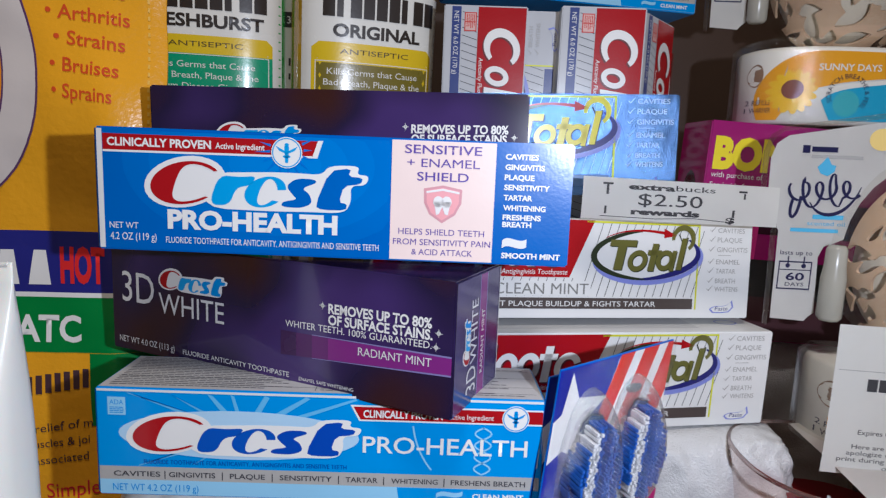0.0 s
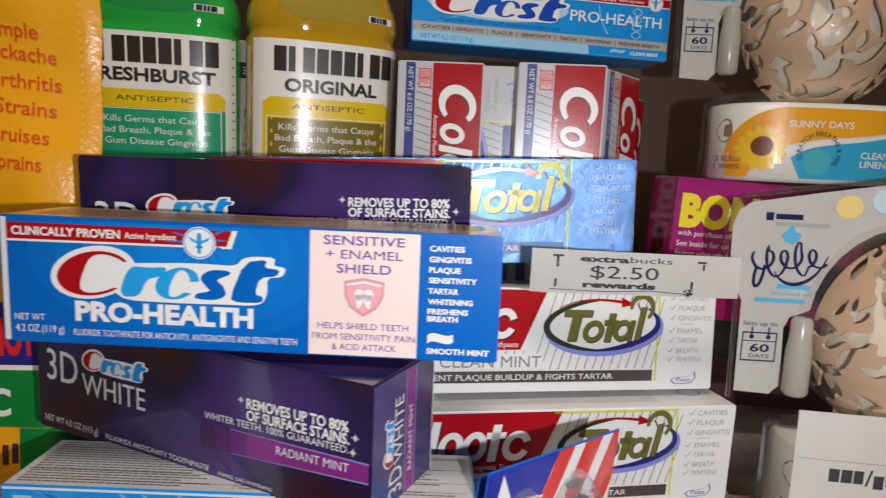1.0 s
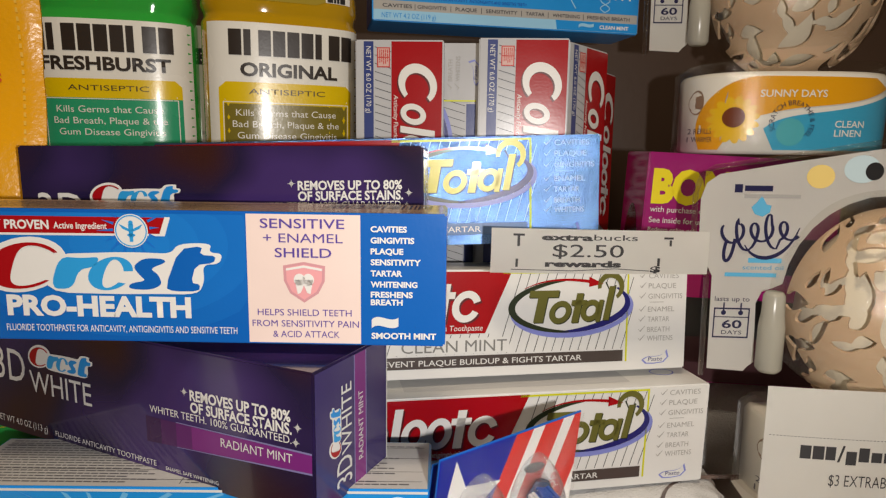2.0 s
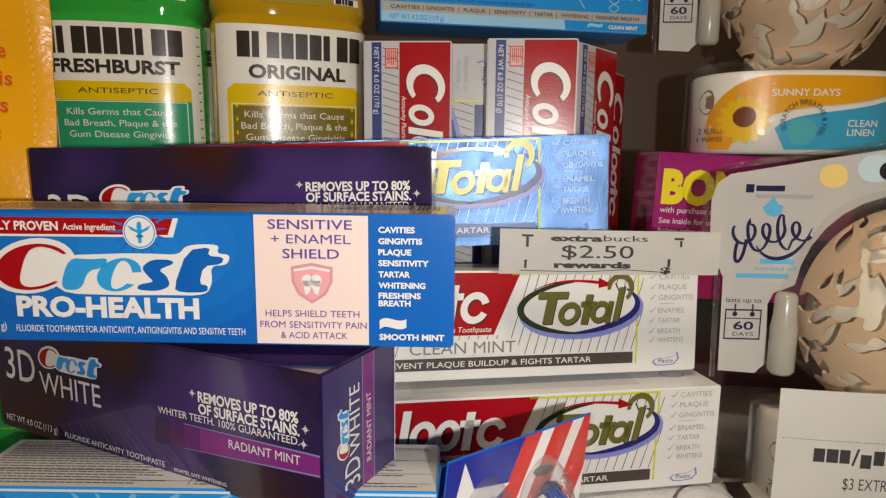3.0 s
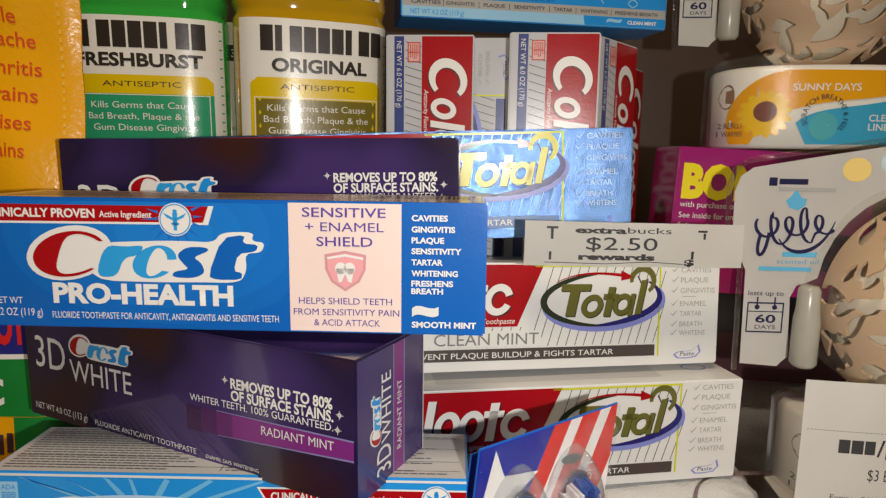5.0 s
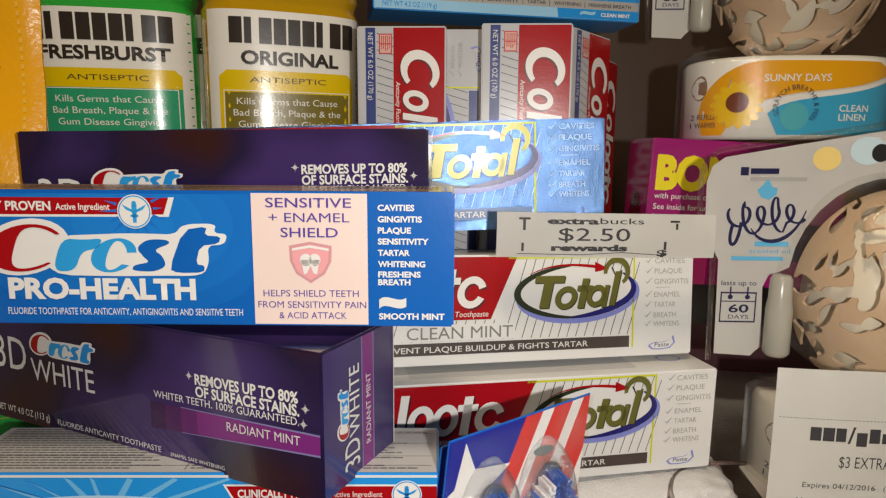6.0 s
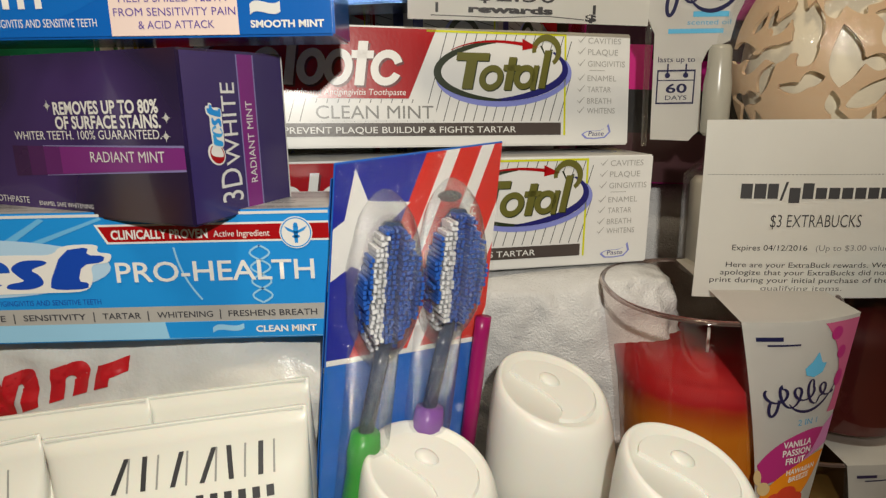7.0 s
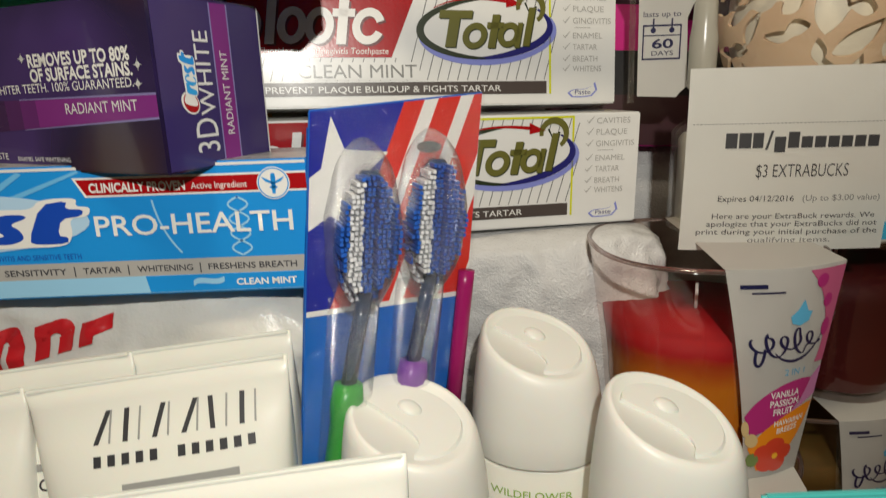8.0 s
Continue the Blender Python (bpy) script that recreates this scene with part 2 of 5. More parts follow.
# ---- stuffed shopping bags under and behind the goods ----
def shopping_bag(x0, x1, y0, y1, z1, tone, label, seed):
    bag = thing("shopping_bag", pose((x0 + x1) / 2, (y0 + y1) / 2, TABLE), label, "bag")
    bm = bmesh.new()
    bmesh.ops.create_cube(bm, size=2)
    bmesh.ops.subdivide_edges(bm, edges=bm.edges[:], cuts=40, use_grid_fill=True)
    hx, hy, hz = (x1 - x0) / 2, (y1 - y0) / 2, (z1 - TABLE) / 2
    for v in bm.verts:
        c = v.co.copy()
        k = (abs(c.x) ** 8 + abs(c.y) ** 8 + abs(c.z) ** 8) ** (1 / 8)
        c /= k
        p = Vector((c.x * hx, c.y * hy, (c.z + 1) * hz))
        q = p * 26 + Vector((seed, 0, 0))
        crease = noise.noise(q) * 0.006 - abs(noise.noise(q * 2.3)) * 0.006 - abs(noise.noise(q * 4.7 + Vector((0, 5, 2)))) * 0.0035 + noise.noise(q * 9) * 0.001
        out = Vector((c.x, c.y, 0))
        p += out * crease
        p.z = min(2 * hz, max(0, p.z + (noise.noise(q + Vector((9, 3, 1))) * 0.004 if 0.1 < c.z < 0.93 else 0)))
        v.co = p
    body = smooth(part("bag_body", bm, tone, bag))
    return bag


BAG_WHITE = plain("bag_plastic", (0.66, 0.65, 0.61), 0.30, 30, 0.10, 0.0016, sss=0.05)
BAG_GREY = plain("bag_plastic_grey", (0.60, 0.60, 0.60), 0.22, 46, 0.14, 0.007)
bag_front = shopping_bag(-0.150, 0.045, 0.228, 0.345, 0.1225, BAG_WHITE, "stuffed white plastic shopping bag with red lettering bars", 3.1)
bag_skin = conform(bag_front.children[0])
RED_INK = ink(0.55, 0.012, 0.02)
# maker's mark: a rising row of plain red stems and arches
def arch(u, w, h, t):
    return [rect(u, u + t, 0, h)] + ring(u + w / 2, h - w / 2, w / 2, w / 2, t * 0.9, 0, 180, 12) + [rect(u + w - t, u + w, 0, h - w / 2)]


for u, w, h, kind in ((-78, 15, 17, "arch"), (-60, 11, 17, "stem"), (-46, 14, 17, "arch"), (-33, 14, 17, "arch"), (-15, 15, 14, "arch"), (3, 12, 9, "stem")):
    faces = arch(u, w, h, 5.8) if kind == "arch" else [rect(u, u + 6, 0, h), rect(u + 5.5, u + w, h - 6, h)]
    lay("logo_shape", [[(a + 0.2 * b, 153 + 0.30 * (a + 70) + b) for a, b in f] for f in faces], RED_INK, bag_front, bag_skin, 18, cut=2)
shopping_bag(0.047, 0.205, 0.300, 0.402, 0.1205, BAG_GREY, "stuffed greyish plastic bag, creased and shiny", 7.7)
shopping_bag(-0.30, 0.335, 0.405, 0.56, 0.152, BAG_GREY, "stuffed greyish plastic bag under the bottles", 12.4)


# ---- toothpaste cartons ----
BLUE, SKY, PALE = ink(0.002, 0.115, 0.46, 0.24, 0.0, 0.25), ink(0.01, 0.27, 0.70), ink(0.30, 0.58, 0.80)
DEEP, AQUA = ink(0.01, 0.05, 0.33), ink(0.02, 0.33, 0.72)
RED, PINK, BLUSH = ink(0.37, 0.004, 0.008, 0.24), ink(0.80, 0.36, 0.38), ink(0.82, 0.66, 0.60)
VIOLET, PLUM = ink(0.10, 0.055, 0.32), ink(0.20, 0.022, 0.20, 0.25)
TAN_REFLECTION = ink(0.42, 0.29, 0.16, 0.25)
LIGHT = ink(0.70, 0.70, 0.68)


def wordmark(parent, u, v, w, h, dark, mid, surf=front, layer=2, halo=WHITE, turn=None):
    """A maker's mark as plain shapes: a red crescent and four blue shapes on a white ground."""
    def put(name, faces, mat, n):
        faces = shifted(faces, u, v, w, h, 0.07 * w / h)
        if turn:
            faces = [[turn(*p) for p in f] for f in faces]
        lay(name, faces, mat, parent, surf, layer + n)

    put("logo_ground", [oval(0.155, 0.50, 0.185, 0.60)], halo, 0)
    put("logo_ground", [soft([(0.27, -0.08), (0.60, -0.10), (0.76, -0.08), (0.94, -0.08), (0.95, 0.20), (0.92, 0.56), (0.99, 0.58), (0.99, 0.80), (0.93, 0.82), (0.93, 1.02), (0.79, 1.0), (0.77, 0.78), (0.66, 0.80), (0.54, 0.80), (0.46, 0.78), (0.27, 0.74)])], halo, 1)
    put("logo_crescent", ring(0.16, 0.48, 0.16, 0.50, 0.02, 36, 322, 30, w1=0.112), RED, 2)
    put("logo_shape", [soft([(0.30, 0.0), (0.395, 0.0), (0.40, 0.42), (0.465, 0.48), (0.475, 0.70), (0.40, 0.66), (0.30, 0.69)])], mid, 2)
    put("logo_shape", ring(0.540, 0.34, 0.094, 0.36, 0.040, 10, 325, 28, w1=0.066), mid, 2)
    put("logo_shape", [soft([(0.635, 0.02), (0.73, 0.0), (0.775, 0.12), (0.745, 0.34), (0.70, 0.46), (0.765, 0.60), (0.74, 0.68), (0.66, 0.68), (0.625, 0.50), (0.67, 0.30), (0.70, 0.20), (0.635, 0.14)])], dark, 2)
    put("logo_shape", [soft([(0.79, 0.06), (0.83, -0.02), (0.94, -0.01), (0.935, 0.14), (0.895, 0.17), (0.89, 0.55), (0.965, 0.60), (0.965, 0.75), (0.895, 0.77), (0.895, 0.96), (0.80, 0.88)], 1)], dark, 2)


def caduceus(parent, u, v, r, mat, surf=front, layer=4):
    """Round white seal with a winged staff."""
    lay("seal", [oval(u, v, r, r, 32)], WHITE, parent, surf, layer)
    lay("seal_rim", ring(u, v, r * 0.94, r * 0.94, r * 0.07, n=32), mat, parent, surf, layer + 1)
    lay("seal_emblem", [[(u - 0.1 * r, v - 0.65 * r), (u + 0.1 * r, v - 0.65 * r), (u + 0.16 * r, v + 0.4 * r), (u - 0.16 * r, v + 0.4 * r)],
                        [(u, v + 0.05 * r), (u + 0.72 * r, v + 0.42 * r), (u + 0.5 * r, v + 0.12 * r), (u, v - 0.1 * r)],
                        [(u, v + 0.05 * r), (u, v - 0.1 * r), (u - 0.5 * r, v + 0.12 * r), (u - 0.72 * r, v + 0.42 * r)],
                        oval(u, v + 0.48 * r, 0.14 * r, 0.14 * r, 12), oval(u, v - 0.25 * r, 0.25 * r, 0.1 * r, 12)], mat, parent, surf, layer + 1)


def carton_body(parent, length, height, depth, mat):
    body = part("carton", block(0, length, 0, depth, 0, height, 0.7), mat, parent)
    # tucked end flaps
    for x0, x1 in ((-0.05, 0.1), (length - 0.1, length + 0.05)):
        part("end_flap", block(x0, x1, 1.2, depth - 1.2, 1.2, height - 1.2, 0), mat, parent)
    return body


def on_board(box, body):
    """Unlabelled print moves under the carton that carries it."""
    for ob in list(box.children):
        if ob is not body and "label" not in ob and not ob.name.startswith("end_flap"):
            ob.parent = body
    return box


def sensitive_box():
    box = thing("toothpaste_box", stand(-0.1359, 0.221, 0.2255, 1.8), "blue toothpaste carton with a pale pink enamel shield panel", "toothpaste box")
    L, H, D = 186, 48, 38
    body = carton_body(box, L, H, D, BLUE)
    # the tan that the glossy top mirrors is painted on as its colour
    lay("top_panel", [rect(1.2, L - 1.2, 1.2, D - 1.2)], TAN_REFLECTION, box, top_of(H), 0, "glossy top with a bar code, tan reflection put into its colour")
    rng = random.Random(4)
    bars, u = [], 140.0
    while u < 180:
        w = rng.choice((0.35, 0.35, 0.7, 1.0))
        bars.append(rect(u, u + w, 16, 34))
        u += w + rng.choice((0.4, 0.7, 1.0))
    lay("bar_code", bars, BLACK, box, top_of(H), 1)
    lay("small_print", fine_print(8, 125, 6, 32, 9, rng, 0.4, 30), ink(0.22, 0.15, 0.10), box, top_of(H), 1)
    lay("left_panel", [rect(0.8, D - 0.8, 0.8, H - 0.8)], ink(0.03, 0.03, 0.06), box, left_of(D), 4)
    lay("edge_strip", [rect(0.9, 3.0, 0.8, H - 0.8)], LIGHT, box, front, 1)
    for k in range(5):
        q = (k + 1) / 5
        tone = ink(0.002 + 0.006 * q, 0.115 + 0.085 * q, 0.46 + 0.16 * q, 0.24)
        lay("logo_glow", [[(min(114.9, max(3.2, a)), min(46.8, max(0.8, b))) for a, b in oval(70, 36, 70 - 52 * q, 40 - 30 * q, 40)]], tone, box, front, 0.15 * k)
    lay("pink_panel", [rect(115.3, 155.7, 0.7, H - 0.7)], BLUSH, box, front, 1, "pale pink panel")
    lay("red_ribbon", [[(3.2, 39.2), (84.6, 39.6), (86.6, 45.4), (3.2, 45.4)]], RED, box, front, 1)
    lay("ribbon_edge", [[(3.2, 38.4), (84.2, 38.8), (84.6, 39.6), (3.2, 39.2)], [(84.2, 38.8), (86.4, 38.8), (88.6, 45.6), (86.6, 45.6)]], WHITE, box, front, 1)
    words("CLINICALLY PROVEN", 5.0, 45.3, 40.9, 3.2, WHITE, box, bold=0.03)
    words("Active Ingredient", 47, 66, 41.1, 2.4, WHITE, box, bold=0.015)
    for k in range(16):
        a = 2 * math.pi * (k + 0.3 * rng.random()) / 16
        r0, r1 = 6.5, rng.uniform(9, 13.5)
        c, s = math.cos(a), math.sin(a)
        tip = (74.6 + r1 * c, min(46.8, 41.3 + r1 * s))
        lay("light_ray", [[(74.6 + r0 * c - 0.5 * s, min(46.9, 41.3 + r0 * s + 0.5 * c)), (74.6 + r0 * c + 0.5 * s, min(46.9, 41.3 + r0 * s - 0.5 * c)), tip]], ink(0.006, 0.15, 0.58), box, front, 2)
    caduceus(box, 74.6, 40.6, 6.0, AQUA)
    wordmark(box, 18.9, 19.3, 84, 17.0, BLUE, AQUA)
    words("PRO-HEALTH", 27.8, 94.6, 9.6, 7.3, WHITE, box, bold=0.045)
    words("NET WT", 4.9, 16.2, 8.7, 2.6, WHITE, box)
    words("4.2 OZ (119 g)", 5.1, 23.3, 4.2, 3.0, WHITE, box)
    words("FLUORIDE TOOTHPASTE FOR ANTICAVITY, ANTIGINGIVITIS AND SENSITIVE TEETH", 27, 111, 3.6, 2.6, WHITE, box)
    for line, a, b, v, h in (("SENSITIVE", 120.3, 150.1, 42.4, 3.5), ("+ ENAMEL", 121.3, 149.5, 37.3, 3.4), ("SHIELD", 125.3, 145.4, 32.0, 3.5)):
        words(line, a, b, v, h, VIOLET, box, bold=0.008)
    shield = [(128.1, 29.0), (135.5, 30.4), (143.1, 29.0), (142.9, 23.5), (140.6, 19.0), (135.5, 15.6), (130.4, 19.0), (128.3, 23.5)]
    lay("shield", [shield], ink(0.62, 0.30, 0.33), box, front, 2)
    lay("shield_face", [[(135.5 + 0.86 * (x - 135.5), 23.5 + 0.86 * (y - 23.5)) for x, y in shield]], PINK, box, front, 3)
    lay("shield_edge", [[(129.1, 28.0), (135.5, 29.2), (142.1, 28.0), (142.0, 27.2), (135.5, 28.3), (129.2, 27.2)]], WHITE, box, front, 4)
    lay("tooth_picture", [oval(133.9, 24.0, 2.0, 2.2), oval(137.1, 24.0, 2.0, 2.2), [(132.2, 24), (138.8, 24), (137.8, 18.8), (136.6, 19.2), (135.5, 22), (134.3, 19.2), (133.2, 18.8)]], WHITE, box, front, 5)
    for line, a, b, v in (("HELPS SHIELD TEETH", 118.6, 152.4, 10.8), ("FROM SENSITIVITY PAIN", 116.6, 155.0, 6.7), ("& ACID ATTACK", 124.0, 148.0, 2.8)):
        words(line, a, b, v, 2.5, VIOLET, box)
    for line, b, v in (("CAVITIES", 172.1, 41.5), ("GINGIVITIS", 174.7, 37.5), ("PLAQUE", 170.9, 33.6), ("SENSITIVITY", 177.1, 29.7), ("TARTAR", 170.5, 25.7), ("WHITENING", 175.9, 21.7), ("FRESHENS", 174.3, 18.0), ("BREATH", 170.7, 15.2)):
        words(line, 159.3, b, v, 2.1, WHITE, box, bold=0.035)
    wave = curve((159.6, 6.6), (162, 9.4), (166, 5.2), (169.2, 7.4))
    lay("paste_wave", [wave + [(x, y + 3.2) for x, y in wave[::-1]]], LIGHT, box, front, 2)
    words("SMOOTH MINT", 159.5, 182.8, 2.8, 2.2, WHITE, box, bold=0.035)
    return on_board(box, body)


def night_print():
    """Dark purple board with a smoky nebula of violet and brown, varnished."""
    mat, nt, sh = base("night_print")
    geo, big, fine, ramp = (nt.nodes.new(n) for n in ("ShaderNodeTexCoord", "ShaderNodeTexNoise", "ShaderNodeTexNoise", "ShaderNodeValToRGB"))
    big.inputs["Scale"].default_value, big.inputs["Detail"].default_value = 15, 1.5
    fine.inputs["Scale"].default_value = 160
    els = ramp.color_ramp.elements
    els[0].position, els[0].color = 0.38, (0.040, 0.011, 0.009, 1)
    els[1].position, els[1].color = 0.64, (0.050, 0.025, 0.130, 1)
    mid = els.new(0.50)
    mid.color = (0.016, 0.010, 0.044, 1)
    relief = nt.nodes.new("ShaderNodeBump")
    relief.inputs["Distance"].default_value, relief.inputs["Strength"].default_value = 0.0003, 0.5
    nt.links.new(geo.outputs["Object"], big.inputs["Vector"])
    nt.links.new(geo.outputs["Object"], fine.inputs["Vector"])
    nt.links.new(big.outputs["Fac"], ramp.inputs[0])
    nt.links.new(ramp.outputs[0], sh.inputs["Base Color"])
    nt.links.new(big.outputs["Fac"], relief.inputs["Height"])
    nt.links.new(relief.outputs["Normal"], sh.inputs["Normal"])
    sh.inputs["Roughness"].default_value = 0.16
    sh.inputs["Coat Weight"].default_value, sh.inputs["Coat Roughness"].default_value = 0.6, 0.06
    return mat


NIGHT_PRINT = night_print()


def white_box(m, label, D=50, drop=0.0):
    """Dark purple whitening toothpaste carton."""
    box = thing("toothpaste_box", m, label, "toothpaste box", "purple toothpaste cartons")
    L, H = 182, 54
    body = carton_body(box, L, H, D, NIGHT_PRINT)
    for k, tone in enumerate((ink(0.045, 0.014, 0.07, 0.25), ink(0.075, 0.016, 0.10, 0.25), ink(0.12, 0.018, 0.14, 0.25))):
        a, b = 102 + 8 * k, 110 + 8 * k
        lay("mint_band_fade", [[(a, 13.2 + 0.06 * (a - 100)), (b, 13.2 + 0.06 * (b - 100)), (b, 24.0), (a, 24.0)]], tone, box, front, 1)
    lay("mint_band", [[(126, 14.8), (L - 0.8, 18.0), (L - 0.8, 24.6), (126, 24.0)]], PLUM, box, front, 1, "magenta flavour band")
    lay("band_edge", [[(118, 24.0), (L - 0.8, 24.6), (L - 0.8, 25.3), (118, 24.3)], [(118, 14.2), (L - 0.8, 18.0), (L - 0.8, 17.3), (118, 14.0)]], ink(0.22, 0.20, 0.42), box, front, 1)
    words("3D", 7.5, 28.5, 24.5 - drop, 15.5, LIGHT, box, layer=2)
    words("WHITE", 31.5, 71, 21.6 - drop, 10.3, LIGHT, box, layer=3)
    wordmark(box, 31.5, 34.0 - drop, 40, 8.8, SKY, AQUA)
    words("NET WT 4.0 OZ (113 g)", 4.8, 40.8, 4.0, 3.2, LIGHT, box)
    words("FLUORIDE ANTICAVITY TOOTHPASTE", 46, 106.5, 3.8, 2.4, LIGHT, box)
    words("ENAMEL SAFE WHITENING", 111.6, 138.5, 3.4, 1.6, LIGHT, box)
    for u, v in ((123.2, 37.4), (175.5, 33.6), (174.6, 28.0)):
        lay("sparkle", [oval(u, v, 0.9, 0.9, 10), [(u - 1.9, v), (u, v - 0.3), (u + 1.9, v), (u, v + 0.3)], [(u, v - 1.9), (u + 0.3, v), (u, v + 1.9), (u - 0.3, v)]], LIGHT, box, front, 3)
    words("REMOVES UP TO 80%", 126, 172.6, 34.6, 4.1, WHITE, box, bold=0.03, rise=0.6)
    words("OF SURFACE STAINS.", 126, 173, 29.9, 4.1, WHITE, box, bold=0.03, rise=0.8)
    words("WHITER TEETH. 100% GUARANTEED.", 104.5, 172.8, 26.0, 3.0, WHITE, box, rise=1.2)
    words("RADIANT MINT", 140.4, 173.0, 19.2, 3.6, LIGHT, box, rise=0.8)
    side = right_of(L)

    def up(c):
        return lambda u, v: (c - v, u)

    lay("side_panel", [rect(0.8, D - 0.8, 0.8, H - 0.8)], ink(0.040, 0.026, 0.125, 0.22, 0.0, 0.4), box, side, 1, "indigo end panel")
    lay("side_band", [rect(25.5, 33, 1, H - 1)], PLUM, box, side, 2)
    lay("side_band_edge", [rect(24.9, 25.5, 1, H - 1), rect(33, 33.6, 1, H - 1)], ink(0.22, 0.20, 0.42), box, side, 2)
    words("3D", 5.5, 16.5, 0, 10.5, LIGHT, box, side, 3, turn=up(23))
    words("WHITE", 17.5, 44, 0, 7.0, LIGHT, box, side, 3, turn=up(23))
    wordmark(box, 18.0, 7.4, 19, 6.4, SKY, AQUA, side, turn=up(23))
    words("RADIANT MINT", 10.5, 38, 0, 3.4, LIGHT, box, side, 3, turn=up(31))
    lay("glue_seam", [rect(D - 1.6, D - 0.9, 0.8, H - 0.8)], LIGHT, box, side, 5)
    return on_board(box, body)


def mint_box(m, label):
    """Light blue toothpaste carton with a grey claims strip."""
    box = thing("toothpaste_box", m, label, "toothpaste box", "light blue toothpaste cartons")
    L, H, D = 183, 46.5, 40
    body = carton_body(box, L, H, D, SKY)
    rng = random.Random(8)
    lay("top_panel", [rect(1, L - 1, 1, D - 1)], ink(0.49, 0.49, 0.48), box, top_of(H), 0, "grey drug facts panel on the top")
    lay("facts_rule", [rect(3, L - 3, k, k + 0.25) for k in (6.0, 13.5, 24.5, 33.5)] + [rect(88, 88.3, 3, 38)], BLACK, box, top_of(H), 1)
    lay("small_print", fine_print(4, 86, 3, 38, 17, rng, 0.42, 22) + fine_print(90, 178, 3, 38, 17, rng, 0.42, 22), ink(0.12, 0.12, 0.13), box, top_of(H), 1)
    lay("bottom_strip", [rect(0.8, L - 0.8, 0.7, 7.0)], PALE, box, front, 1)
    lay("grey_strip", [rect(0.8, L - 0.8, 7.0, 12.8)], ink(0.40, 0.39, 0.37), box, front, 1, "grey claims strip")
    lay("edge_strip", [rect(0.8, L - 0.8, 45.0, 46.0)], LIGHT, box, front, 1)
    lay("flavour_panel", [[(124, 0.9), (L - 0.8, 0.9), (L - 0.8, 6.9), (123, 6.9)]], SKY, box, front, 2)
    c = (60, 28)
    for a, r, w in ((160, 50, 1.6), (142, 38, 1.2), (125, 24, 1.8), (105, 18, 1.0), (62, 20, 1.4), (40, 34, 1.6), (24, 50, 1.2), (200, 46, 1.4), (222, 30, 1.0)):
        t, s = math.cos(radians(a)), math.sin(radians(a))
        tip = (max(1.5, c[0] + r * t), min(44.5, max(13.2, c[1] + r * s)))
        lay("light_ray", [[(c[0] - w * s, c[1] + w * t), (c[0] + w * s, c[1] - w * t), (tip[0] + 0.8 * w * s, tip[1] - 0.4), (tip[0] - 0.8 * w * s, tip[1] + 0.4)]], ink(0.14, 0.45, 0.76), box, front, 1)
    lay("badge", [rect(5.0, 12.2, 35, 42.6)], PALE, box, front, 2)
    words("ADA", 5.8, 11.4, 39.4, 2.2, SKY, box)
    lay("badge_print", fine_print(5.8, 11.4, 35.6, 38.6, 4, rng, 0.5, 3), SKY, box, front, 3)
    lay("logo_glow", [oval(58, 27.5, 49, 10.5, 40)], ink(0.42, 0.62, 0.80), box, front, 2)
    wordmark(box, 12, 20.0, 92, 15.5, ink(0.006, 0.06, 0.42), ink(0.008, 0.08, 0.45), layer=3)
    words("PRO-HEALTH", 108.5, 176.5, 22.0, 7.4, WHITE, box, bold=0.01, layer=5)
    lay("sparkle_arc", stroke(curve((129, 34), (130, 26), (133, 20), (137, 15)), 0.7), ink(0.30, 0.58, 0.80), box, front, 2)
    lay("helix", stroke([(158 + 3.4 * math.sin(k * 0.55), 13.5 + k * 0.9) for k in range(24)], 0.7) + stroke([(158 - 3.4 * math.sin(k * 0.55), 13.5 + k * 0.9) for k in range(24)], 0.7), ink(0.30, 0.58, 0.80), box, front, 2)
    lay("red_ribbon", [[(104.4, 41.6), (L - 0.8, 41.6), (L - 0.8, 36.2), (107.4, 36.2)]], RED, box, front, 2)
    lay("ribbon_edge", [[(103.2, 42.3), (L - 0.8, 42.3), (L - 0.8, 41.6), (104.4, 41.6), (107.4, 36.2), (L - 0.8, 36.2), (L - 0.8, 35.5), (106.8, 35.5)]], WHITE, box, front, 1)
    words("CLINICALLY PROVEN", 108.5, 141, 37.2, 3.2, WHITE, box, bold=0.03)
    words("Active Ingredient", 143, 162, 37.4, 2.3, WHITE, box)
    caduceus(box, 171, 38.4, 5.6, SKY)
    words("FLUORIDE TOOTHPASTE FOR ANTICAVITY, ANTIGINGIVITIS AND SENSITIVE TEETH", 19, 102, 14.2, 2.0, DEEP, box)
    for line, a, b in (("CAVITIES", 6.5, 25.5), ("|", 27.2, 27.6), ("GINGIVITIS", 29, 48), ("|", 50.7, 51.1), ("PLAQUE", 54, 68.4), ("|", 71.2, 71.6), ("SENSITIVITY", 74.5, 96), ("|", 98.6, 99.0), ("TARTAR", 101.7, 115), ("|", 117.3, 117.7), ("WHITENING", 120.6, 140), ("|", 142.4, 142.8), ("FRESHENS BREATH", 145.4, 176.5)):
        words(line, a, b, 8.6, 2.3 if line != "|" else 2.8, ink(0.05, 0.05, 0.06), box, bold=0.012)
    words("NET WT 4.2 OZ (119 g)", 6, 41, 2.2, 3.2, SKY, box)
    words("CLEAN MINT", 154.6, 176, 2.6, 2.4, WHITE, box, bold=0.03, layer=4)
    wave = curve((139.5, 2.6), (142, 5.4), (147, 1.6), (150.5, 4.0))
    lay("paste_wave", [wave + [(x, y + 2.0) for x, y in wave[::-1]]], PALE, box, front, 4)
